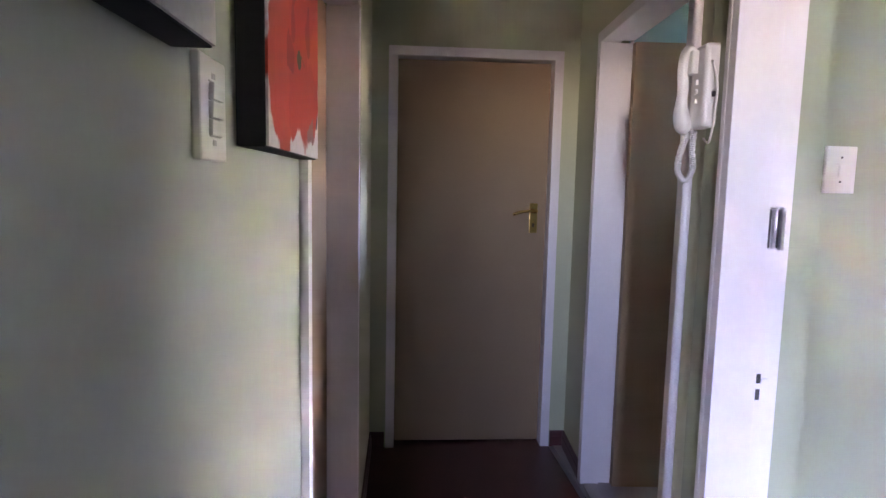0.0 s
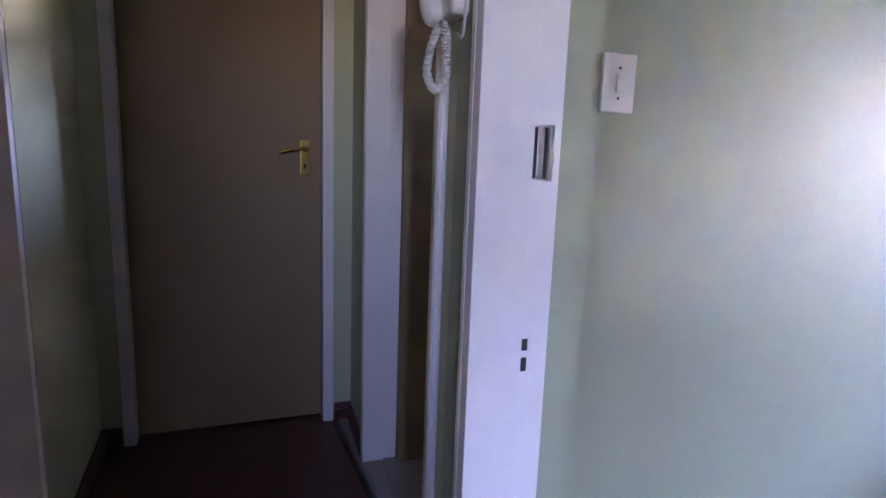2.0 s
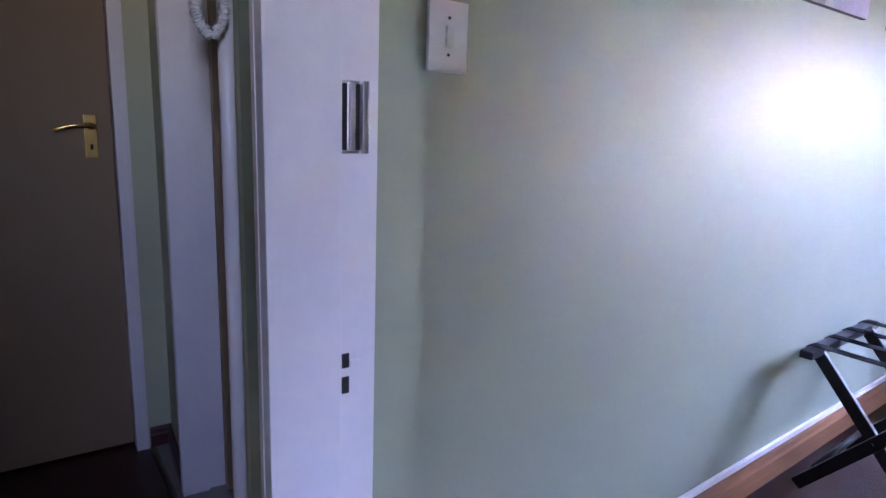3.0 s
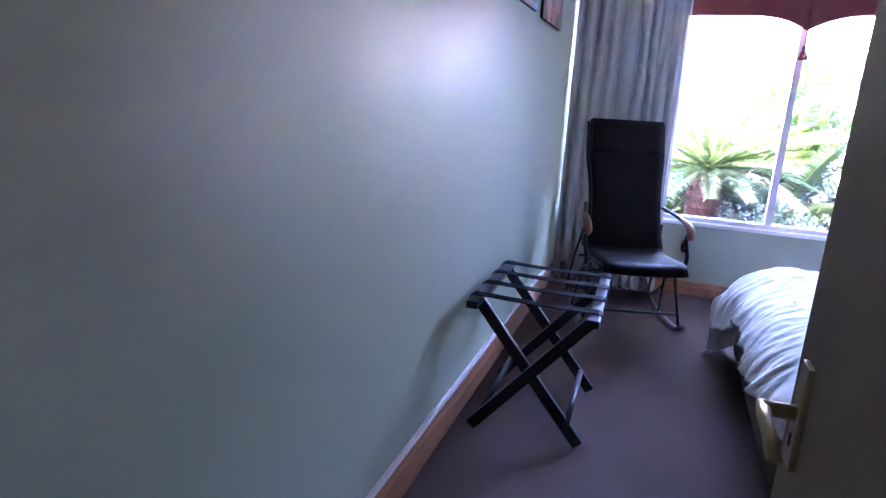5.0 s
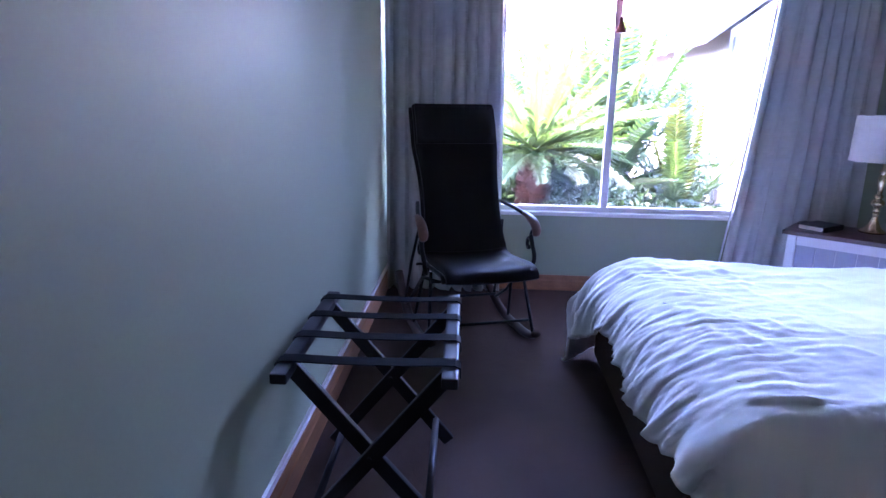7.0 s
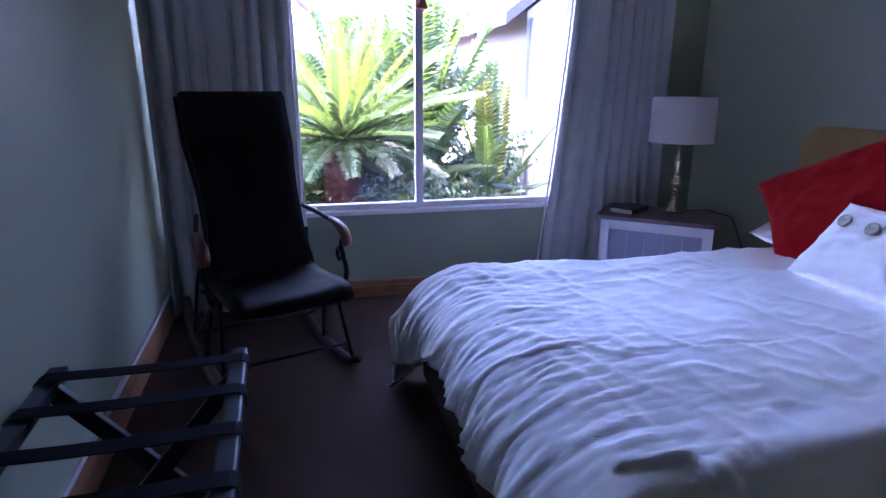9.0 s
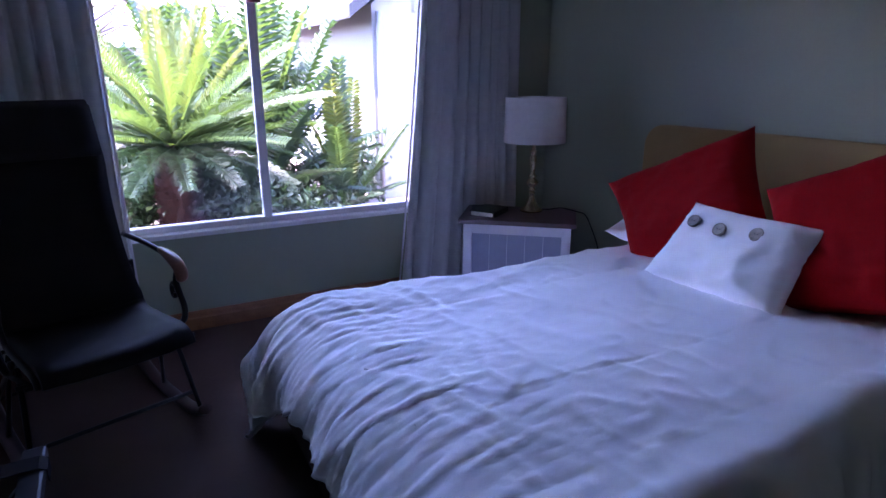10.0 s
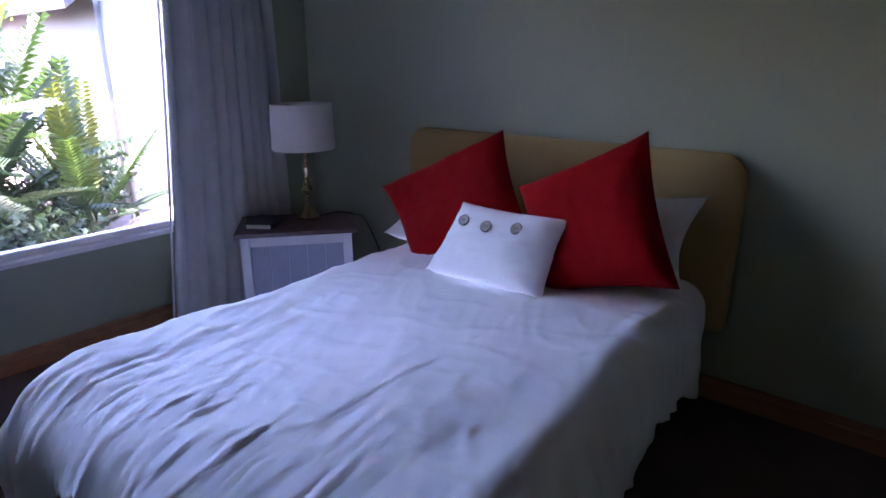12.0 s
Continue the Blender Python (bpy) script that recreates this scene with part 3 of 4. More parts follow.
dv_ob = thing("duvet", "white quilted duvet, lightly crumpled, spread over the bed", "duvet", Matrix.Translation((5.15, 0.6, 0.5)))
dm = duvet()
dm.transform(Matrix.Translation((-5.15, -0.6, -0.5)))
part("cover", dm, LINEN, dv_ob, "white cotton cover", smooth=True)
for s in SEAMS[:-1]:
    line = [(s + 0.012 * fold(y, s, 2.0) - 5.15, y - 0.6, duvet_top(s + 0.012 * fold(y, s, 2.0), y) - 0.4995) for y in np.linspace(-0.1, 1.45, 120)]
    part("seam", tube(line, 0.0013, 5), LINEN, dv_ob, "stitched seam")


def pillow(name, label, category, corners, thick, mat, pinch=0.10, n=36):
    """A stuffed cushion between four corners (top left, top right, bottom right, bottom left); it bulges thick to both sides."""
    a, b, c, d = (Vector(p) for p in corners)
    mid = (a + b + c + d) / 4
    nrm = ((b - a).cross(d - a)).normalized()
    bm = bmesh.new()
    grid = {}
    for side in (1, -1):
        for j in range(n + 1):
            for i in range(n + 1):
                u, v = i / n, j / n
                edge = i in (0, n) or j in (0, n)
                if edge and side < 0:
                    grid[(side, i, j)] = grid[(1, i, j)]
                    continue
                s, t = 2 * u - 1, 2 * v - 1
                p = a.lerp(b, u).lerp(d.lerp(c, u), v)
                pull = pinch * ((1 - s * s) * abs(t) ** 3 + (1 - t * t) * abs(s) ** 3)
                p = p.lerp(mid, pull * 1.6)
                h = thick * (max(0, 1 - s ** 4) * max(0, 1 - t ** 4)) ** 0.6
                w = fold(p.x * 1.3 + side, p.z * 1.3 + p.y, 5)
                rim = max(abs(s), abs(t))
                h += 0.014 * w * (1 - rim ** 6) + 0.005 * ridge(fold(p.x * 1.2 + p.z, p.z * 1.5 - p.y, 11.0)) * (1 - rim ** 8) + 0.006 * ridge(fold(p.x * 1.4 - p.z * 2, p.z * 0.6 + p.x, 7.0)) * (1 - rim ** 8) + 0.008 * ridge(fold(p.x * 2 + p.y, p.z * 2 - p.x, 4.0)) * (1 - rim ** 8) - 0.008 * ridge(fold(p.x - p.z, p.y * 3 + p.z, 6.0)) * rim * rim * (1 - rim ** 8)
                grid[(side, i, j)] = bm.verts.new(p - mid + nrm * h * side)
        for j in range(n):
            for i in range(n):
                q = [grid[(side, i + k, j + l)] for k, l in ((0, 0), (1, 0), (1, 1), (0, 1))]
                bm.faces.new(q if side > 0 else q[::-1])
    bmesh.ops.recalc_face_normals(bm, faces=bm.faces)
    ob = thing(name, label, category, Matrix.Translation(mid))
    part("cover", bm, mat, ob, smooth=True)

    def surface(u, v):
        s, t = 2 * u - 1, 2 * v - 1
        return a.lerp(b, u).lerp(d.lerp(c, u), v) - mid + (nrm if nrm.y > 0 else -nrm) * (thick * ((1 - s ** 4) * (1 - t ** 4)) ** 0.6 + 0.013)

    return ob, surface, (nrm if nrm.y > 0 else -nrm)


pillow("pillow", "white pillow standing against the tan headboard", "pillow", ((5.22, -0.43, 0.88), (4.44, -0.41, 0.93), (4.43, -0.24, 0.53), (5.20, -0.24, 0.53)), 0.07, LINEN)
pillow("pillow", "white pillow lying flat beneath a red cushion", "pillow", ((6.00, -0.46, 0.66), (5.28, -0.46, 0.66), (5.28, -0.12, 0.57), (5.97, -0.14, 0.57)), 0.07, LINEN)
pillow("cushion", "large red cloth cushion tilted against the headboard", "cushion", ((5.997, -0.17, 0.81), (5.356, -0.335, 1.134), (5.03, -0.115, 0.70), (5.63, 0.006, 0.53)), 0.085, RED_CLOTH, 0.055)
pillow("cushion", "large red cloth cushion leaning on a white pillow", "cushion", ((5.171, -0.19, 0.914), (4.67, -0.323, 1.176), (4.40, -0.06, 0.66), (4.92, 0.02, 0.53)), 0.09, RED_CLOTH, 0.055)
wc, wsurf, wnorm = pillow("cushion", "small white cushion with three wooden buttons on the bed", "cushion", ((5.375, -0.06, 0.838), (4.834, -0.06, 0.845), (4.84, 0.145, 0.55), (5.435, 0.147, 0.55)), 0.065, LINEN, 0.05)
for bu, bv in ((0.21, 0.30), (0.43, 0.33), (0.68, 0.29)):
    k = Matrix.Translation(wsurf(bu, bv)) @ wnorm.to_track_quat("Z", "Y").to_matrix().to_4x4()
    bt = part("button", lathe([(0.0005, -0.004), (0.024, -0.004), (0.026, 0.004), (0.023, 0.008), (0.018, 0.006), (0.0005, 0.006)], 20), BUTTON, wc, "round grey-brown wooden button", m=k, smooth=False)
    for hx in (-0.005, 0.005):
        part("hole", lathe([(0.0005, 0.0), (0.002, 0.0), (0.002, 0.0015), (0.0005, 0.0015)], 8, (hx, 0, 0.0055)), BLACK, bt)

# headboard
hb = thing("headboard", "tan suede-covered headboard with rounded corners, fixed to the wall", "headboard", Matrix.Translation((5.225, YS, 0)))
HW, HZ0, HZ1, HR = 0.885, 0.33, 1.085, 0.11
out = [(-HW + 0.04 - 0.04 * math.cos(a), HZ0 + 0.04 - 0.04 * math.sin(a)) for a in np.linspace(0, math.pi / 2, 5)] + [(HW - 0.04 + 0.04 * math.sin(a), HZ0 + 0.04 - 0.04 * math.cos(a)) for a in np.linspace(0, math.pi / 2, 5)]
out += [(HW - HR + HR * math.cos(a), HZ1 - HR + HR * math.sin(a)) for a in np.linspace(0, math.pi / 2, 9)] + [(-HW + HR - HR * math.sin(a), HZ1 - HR + HR * math.cos(a)) for a in np.linspace(0, math.pi / 2, 9)]
mid_z = (HZ0 + HZ1) / 2
rings = [[(x * k, y, mid_z + (z - mid_z) * k2) for x, z in out] for y, k, k2 in ((0.002, 1, 1), (0.04, 1, 1), (0.052, 0.994, 0.987), (0.06, 0.98, 0.955), (0.063, 0.93, 0.86))]
part("panel", loft(rings), SUEDE, hb, smooth=True)

# ---- luggage rack ----
rack = thing("luggage_rack", "black folding wooden luggage rack with four webbing straps, beside the wall", "luggage rack", Matrix.Translation((4.80, 2.42, 0)) @ Matrix.Rotation(radians(2.0), 4, "Z"))
for y in (-0.222, 0.222):
    part("rail", box(-0.345, 0.345, y - 0.022, y + 0.022, 0.535, 0.565, 0.006, 2), BLACK_WOOD, rack)
for x in (-0.245, 0.255):
    for s, off in ((1, -0.012), (-1, 0.012)):
        part("leg", bar((x + off, -0.222 * s, 0.54), (x + off, 0.215 * s, 0.012), 0.022, 0.045, 0.005), BLACK_WOOD, rack)
    part("pivot", tube([(x - 0.03, 0, 0.277), (x + 0.03, 0, 0.277)], 0.006, 8), IRON, rack)
for y in (-0.165, 0.165):
    part("stretcher", tube([(-0.25, y, 0.10), (0.26, y, 0.10)], 0.012, 10), BLACK_WOOD, rack, smooth=True)
for x in (-0.255, -0.08, 0.095, 0.27):
    pts = [(-0.248, 0.535), (-0.247, 0.562), (-0.235, 0.5685), (-0.2, 0.569), (-0.1, 0.5655), (0, 0.5645), (0.1, 0.5655), (0.2, 0.569), (0.235, 0.5685), (0.247, 0.562), (0.248, 0.535)]
    part("strap", sheet([[(x - 0.024, y, z), (x + 0.024, y, z)] for y, z in pts], 0.003), STRAP, rack)

# ---- rocking chair: local x forward, y to its left ----
chair = thing("rocking_chair", "dark leather sling rocking chair with scrolled iron arms, before the curtain", "rocking chair", Matrix.Translation((6.17, 2.165, 0)) @ Matrix.Rotation(radians(198.5), 4, "Z"))
prof = [Vector((q.x, 0, q.y)) for q in curve_points([(0.345, 0.405, 0), (0.325, 0.435, 0), (0.27, 0.44, 0), (0.12, 0.425, 0), (-0.04, 0.415, 0), (-0.12, 0.44, 0), (-0.175, 0.55, 0), (-0.26, 0.78, 0), (-0.37, 1.02, 0), (-0.455, 1.225, 0)], 6)]


def sling_half(z, f):
    return 0.24 if z > 1.0 else (0.215 + 0.025 * ((z - 0.72) / 0.28) ** 2 if z > 0.5 else 0.235)


seat = [p for p in prof if p.x > -0.13]
back = [p for p in prof if p.x <= -0.10]
for nm, pts, th in (("seat", seat, 0.030), ("backrest", back, 0.022)):
    rws = []
    for p in pts:
        hw = sling_half(p.z, p.x)
        sag = -0.012 if nm == "seat" else 0.0
        rws.append([(p.x - (0.012 * (1 - s * s) if nm == "backrest" else 0), hw * s, p.z + sag * (1 - s * s) + 0.002 * fold(p.x + s, p.z, 8)) for s in np.linspace(-1, 1, 13)])
    part(nm, sheet(rws, th), LEATHER, chair, "dark brown leather sling", smooth=True)
hd = [p for p in prof if p.z > 1.01]
part("headrest", sheet([[(p.x + 0.028 * math.sin(math.pi * min(1, max(0, (p.z - 1.005) / 0.215))) ** 0.5 + 0.012, 0.232 * s, p.z) for s in np.linspace(-1, 1, 9)] for p in hd], 0.02), LEATHER, chair, "padded leather headrest", smooth=True)
for s in (-1, 1):
    part("side_rail", tube([(p.x - 0.012, s * (sling_half(p.z, p.x) + 0.006), p.z - 0.012) for p in prof[2:]], 0.011, 8), IRON, chair, "black iron side rail", smooth=True)
    # rocker: an arc of wood with an upturned tip
    arc = [(-0.62, 0.20), (-0.5, 0.105), (-0.35, 0.045), (-0.2, 0.018), (-0.08, 0.016), (0.05, 0.020), (0.14, 0.030), (0.21, 0.05), (0.255, 0.075)]
    part("rocker", tube([(f, s * 0.285, z) for f, z in [(q.x, q.y) for q in curve_points([(a, b, 0) for a, b in arc], 4)]], 0.027, 8, 0.75), ROCKER_WOOD, chair, "dark wooden rocker", smooth=True)
    part("strut", tube([(0.10, s * 0.25, 0.40), (0.215, s * 0.285, 0.055)], 0.009, 8), IRON, chair, smooth=True)
    part("strut", tube([(-0.03, s * 0.25, 0.40), (-0.16, s * 0.285, 0.03)], 0.009, 8), IRON, chair, smooth=True)
    part("strut", tube([(0.26, s * 0.25, 0.395), (0.0, s * 0.27, 0.345), (-0.2, s * 0.285, 0.18), (-0.40, s * 0.285, 0.065)], 0.009, 8), IRON, chair, smooth=True)
    part("strut", tube([(-0.20, s * 0.24, 0.60), (-0.30, s * 0.27, 0.35), (-0.42, s * 0.285, 0.07)], 0.009, 8), IRON, chair, smooth=True)
    arm = part("armrest", tube(curve_points([(-0.26, s * 0.245, 0.70), (-0.12, s * 0.275, 0.685), (0.0, s * 0.295, 0.665), (0.06, s * 0.30, 0.65)], 5), [0.011] * 15 + [0.012], 8), IRON, chair, "black iron arm", smooth=True)
    part("arm_pad", tube(curve_points([(-0.02, s * 0.297, 0.672), (0.06, s * 0.30, 0.660), (0.125, s * 0.302, 0.635), (0.15, s * 0.302, 0.60), (0.135, s * 0.302, 0.578)], 4), [0.014, 0.017, 0.02, 0.022, 0.024, 0.025, 0.026, 0.026, 0.026, 0.026, 0.026, 0.026, 0.025, 0.024, 0.023, 0.02, 0.012], 10, 0.75), ARM_WOOD, arm, "worn brown wooden arm end", smooth=True)
    part("scroll", tube(curve_points([(0.105, s * 0.30, 0.60), (0.09, s * 0.30, 0.565), (0.11, s * 0.30, 0.52), (0.145, s * 0.298, 0.475), (0.15, s * 0.292, 0.43), (0.12, s * 0.28, 0.40), (0.07, s * 0.26, 0.41)], 6), 0.012, 8), IRON, chair, "scrolled iron arm support", smooth=True)
    spiral = [(0.092 - 0.028 + (0.040 - 0.0053 * a) * math.cos(a * 0.95), s * 0.30, 0.512 + (0.049 - 0.0064 * a) * math.sin(a * 0.95)) for a in np.linspace(0, 6.4, 26)]
    part("scroll", tube(spiral, 0.0105, 8), IRON, chair, smooth=True)
for f, z in ((0.185, 0.13), (-0.40, 0.085), (0.24, 0.39), (-0.10, 0.39)):
    part("crossbar", tube([(f, -0.285, z), (f, 0.285, z)], 0.008, 8), IRON, chair, smooth=True)

# ---- nightstand and what stands on it ----
nd = Vector((-0.772, 0.635, 0))
ns = thing("nightstand", "white nightstand with blue-grey boarded front and dark wooden top", "nightstand", Matrix.Translation((6.535, -0.01, 0)) @ Matrix.Rotation(math.atan2(nd.x, -nd.y), 4, "Z"))
W, D = 0.325, 0.20     # half width and half depth; local -y is the front
top = box(-W, W, -D, D, 0.533, 0.558, 0.004, 2)
part("top", top, DARK_TOP, ns, "dark polished wooden top")
for x in (-W + 0.05, W - 0.05):
    for y in (-D + 0.045, D - 0.045):
        part("leg", box(x - 0.024, x + 0.024, y - 0.024, y + 0.024, 0, 0.533, 0.003), WHITE_WOOD, ns)
for y0, y1 in ((-D + 0.026, -D + 0.048), (D - 0.048, D - 0.026)):
    part("apron", box(-W + 0.074, W - 0.074, y0, y1, 0.475, 0.533, 0.002), WHITE_WOOD, ns)
part("bottom_rail", box(-W + 0.074, W - 0.074, -D + 0.026, -D + 0.048, 0.10, 0.15, 0.002), WHITE_WOOD, ns)
for x in (-W + 0.05, W - 0.05):
    part("side_panel", box(x - 0.008, x + 0.008, -D + 0.069, D - 0.069, 0.10, 0.533, 0.001), WHITE_WOOD, ns)
part("back_panel", box(-W + 0.074, W - 0.074, D - 0.044, D - 0.034, 0.10, 0.475), WHITE_WOOD, ns)
bw = (2 * W - 0.148) / 5
for i in range(5):
    part("board", box(-W + 0.074 + i * bw + 0.0015, -W + 0.074 + (i + 1) * bw - 0.0015, -D + 0.036, -D + 0.046, 0.15, 0.475, 0.002), BLUE_GREY, ns, "blue-grey tongued board")

lamp = thing("table_lamp", "turned brass table lamp with a cream drum shade, on the nightstand", "table lamp", Matrix.Translation((6.575, -0.125, 0.558)))
part("base", lathe([(0.002, 0.0), (0.066, 0.0), (0.068, 0.008), (0.058, 0.016), (0.045, 0.024), (0.030, 0.045), (0.019, 0.075), (0.014, 0.10), (0.019, 0.106), (0.019, 0.112), (0.012, 0.118), (0.002, 0.118)], 28), PEWTER, lamp, "flared brass foot", smooth=True)
part("column", lathe([(0.002, 0.116), (0.014, 0.118), (0.024, 0.128), (0.014, 0.138), (0.018, 0.146), (0.032, 0.158), (0.035, 0.172), (0.028, 0.187), (0.014, 0.196), (0.023, 0.205), (0.023, 0.212), (0.012, 0.222), (0.015, 0.25), (0.022, 0.29), (0.021, 0.318), (0.012, 0.336), (0.021, 0.345), (0.021, 0.353), (0.011, 0.362), (0.011, 0.43), (0.002, 0.43)], 24), PEWTER, lamp, "turned brass column", smooth=True)
sh_r, z0, z1 = 0.178, 0.405, 0.655
part("shade", loft([[(r * math.cos(a * math.pi / 24), r * math.sin(a * math.pi / 24), z) for a in range(48)] for r, z in ((sh_r - 0.004, z0 + 0.001), (sh_r, z0), (sh_r - 0.006, z1), (sh_r - 0.010, z1 - 0.001), (sh_r - 0.004, z0 + 0.001))], caps=False), SHADE, lamp, "cream textured drum shade", smooth=False)
for a in range(3):
    part("spider", tube([(0, 0, z1 - 0.03), ((sh_r - 0.009) * math.cos(a * 2.094), (sh_r - 0.009) * math.sin(a * 2.094), z1 - 0.008)], 0.002, 6), PEWTER, lamp)
part("bulb", lathe([(0.002, 0.43), (0.013, 0.43), (0.014, 0.46), (0.028, 0.50), (0.03, 0.525), (0.02, 0.55), (0.002, 0.555)], 16), WHITE, lamp, smooth=True)


def book(label, m, w, d, h):
    ob = thing("book", label, "book", m)
    part("pages", box(-w + 0.004, w - 0.006, -d + 0.006, d - 0.006, 0.003, h - 0.003, 0.001), PAPER, ob, "cream page edges")
    part("cover", boxes((-w, w, -d, d, 0, 0.003), (-w, w, -d, d, h - 0.003, h), (-w, -w + 0.004, -d, d, 0.003, h - 0.003)), COVER, ob, "black cover")
    return ob


book("thick black book with pale page edges lying on the nightstand", Matrix.Translation((6.63, 0.135, 0.558)) @ Matrix.Rotation(radians(33), 4, "Z"), 0.075, 0.105, 0.030)
book("thin dark booklet lying behind the thick book", Matrix.Translation((6.735, 0.12, 0.558)) @ Matrix.Rotation(radians(58), 4, "Z"), 0.06, 0.09, 0.010)
cord = thing("lamp_cord", "black lamp cord hanging over the nightstand's edge", "cable", Matrix.Translation((6.5, -0.2, 0.56)))
cp = curve_points([(6.57, -0.13, 0.562), (6.54, -0.22, 0.562), (6.49, -0.28, 0.575), (6.42, -0.33, 0.563), (6.36, -0.355, 0.55), (6.31, -0.37, 0.47), (6.27, -0.39, 0.36), (6.25, -0.42, 0.2), (6.26, -0.50, 0.02)], 6)
part("wire", tube([p - Vector((6.5, -0.2, 0.56)) for p in cp], 0.0035, 6), BLACK, cord, smooth=True)

# ---- curtains and blind ----


def curtain(label, ya, yb, flare_a, flare_b, folds, seed, lining, x0=6.905):
    """Hanging cloth from ya to yb at the top; flare: how far each edge moves out towards the floor."""
    rows = []
    for j in range(31):
        q = j / 30
        z = 2.36 - (2.36 - 0.015) * q
        row = []
        for i in range(folds * 14 + 1):
            s = i / (folds * 14)
            y = ya + (yb - ya) * s + (flare_a * (1 - s) + flare_b * s) * q ** 1.4
            ph = 2 * math.pi * folds * s + 1.9 * math.sin(seed + 6 * s) + 0.9 * math.sin(seed * 3 + 15 * s) + 0.6 * q * math.sin(seed * 2 + 9 * s)
            amp = 0.050 * (0.75 + 0.35 * math.sin(seed + 11 * s)) * (0.75 + 0.35 * q)
            row.append((x0 + 0.02 - amp * (2.0 * abs(math.sin(ph / 2)) ** 0.8 - 1.0) + 0.008 * math.sin(2 * ph + q * 2), y + 0.012 * math.cos(ph), z))
        rows.append(row)
    ob = thing("curtain", label, "curtain", Matrix.Translation((x0, (ya + yb) / 2, 2.36)))
    mm = Matrix.Translation((-x0, -(ya + yb) / 2, -2.36))
    bm = sheet(rows, 0.004)
    bm.transform(mm)
    part("cloth", bm, CURTAIN, ob, smooth=True)
    # the pale lining shows along the edge on the window's side
    way = 1 if lining > 0 else -1
    edge = [r[-1] if yb < ya and way < 0 else r[0] for r in rows]
    bm = sheet([[(x0 + 0.022 - 0.012 * k, y + way * 0.016 * k , z) for k in (0, 0.5, 1)] for _, y, z in edge], 0.003)
    bm.transform(mm)
    part("lining", bm, LINING, ob, "white lining edge", smooth=True)
    return ob


curtain("long grey-blue curtain gathered beside the rocking chair", 2.750, 2.015, 0.0, -0.02, 9, 0.6, -1)
curtain("long grey-blue curtain gathered beside the nightstand", 0.395, -0.20, 0.19, -0.02, 8, 2.1, 1)
rail = thing("curtain_rail", "slim white curtain rail above the window", "curtain rail", Matrix.Translation((6.905, 1.25, 2.38)))
part("rail", tube([(0, -1.5, 0), (0, 1.5, 0)], 0.012, 8), WHITE, rail)
for y in (-1.4, 0.0, 1.4):
    part("bracket", box(0, 0.135, y - 0.01, y + 0.01, -0.012, 0.012), WHITE, rail)

blind = thing("window_blind", "red-brown reeded blind with a scalloped lower edge, drawn halfway up", "blind", Matrix.Translation((6.985, MY, 1.95)))
for sgn in (-1, 1):
    rows = []
    for j in range(25):
        q = j / 24
        row = []
        for i in range(33):
            s = i / 32
            y = sgn * s * 1.40
            e = abs(2 * s - 1)
            low = -0.005 - 0.09 * max(0, (e - 0.55) / 0.45) ** 2.2
            z = low + (0.42 - low) * q
            row.append((0.004 * math.sin(z * 210), y, z))
        rows.append(row)
    part("panel", sheet(rows, 0.006), BLIND, blind, "red-brown reeded cloth", smooth=True)
part("headrail", box(-0.02, 0.03, -1.41, 1.41, 0.40, 0.44, 0.004), BLIND, blind)
part("cord", tube([(-0.004, 0, -0.09), (-0.006, 0, -0.19)], 0.0025, 6), BLIND, blind)
part("tassel", lathe([(0.002, -0.18), (0.010, -0.185), (0.013, -0.20), (0.011, -0.21), (0.026, -0.25), (0.032, -0.272), (0.002, -0.274)], 14, (-0.006, 0, 0)), BLIND, blind, "dark red tassel", smooth=True)

# ---- switches, prints, intercom ----


def switch(label, m, w, h, rockers):
    """A plate in the local x-z plane facing -y."""
    ob = thing("light_switch", label, "light switch", m)
    part("plate", box(-w, w, -0.010, 0, -h, h, 0.004, 3), WHITE, ob)
    for x, z, a, b in rockers:
        part("rocker", box(x - a, x + a, -0.0155, -0.009, z - b, z + b, 0.002, m=Matrix.Rotation(radians(3), 4, "X")), WHITE, ob)
    return ob


sw = switch("white single light switch on the bedroom wall", Matrix.Translation((2.8445, wall_y(2.8445), 1.461)), 0.0435, 0.062, ((0, 0, 0.008, 0.019),))
for z in (0.032, -0.032):
    part("screw", lathe([(0.0005, 0), (0.003, 0), (0.003, 0.001), (0.0005, 0.001)], 8), BLACK, sw, m=Matrix.Translation((0, -0.0102, z)) @ Matrix.Rotation(radians(90), 4, "X"))
LW = Matrix.Rotation(radians(90), 4, "Z")
s4 = switch("white four-lever switch panel between two flower canvases", TURNED @ Matrix.Translation((1.39, 1.85, 1.479)) @ LW, 0.045, 0.056, ((0, 0.0195, 0.019, 0.0088), (0, 0.0, 0.019, 0.0088), (0, -0.0195, 0.019, 0.0088)))
for z in (0.036, -0.036):
    part("marking", box(-0.006, 0.006, -0.0104, -0.009, z - 0.003, z + 0.003), PALE_MARK, s4, "faint grey marking")
for z in (0.0293, 0.0098, -0.0098, -0.0293):
    part("slot", box(-0.018, 0.018, -0.0112, -0.009, z - 0.0005, z + 0.0005), PALE_MARK, s4)


def canvas(label, m, w, h, deep, mat):
    """A stretched canvas; local y across, z up from its lower corner, its face towards +x."""
    ob = thing("canvas_print", label, "picture", m)
    part("stretcher", box(0.002, deep - 0.002, 0, w, 0, h, 0.003), CANVAS_SIDE, ob, "black canvas edge")
    part("print", box(deep - 0.002, deep + 0.0015, 0.002, w - 0.002, 0.002, h - 0.002), mat, ob, "painted canvas face")
    return ob


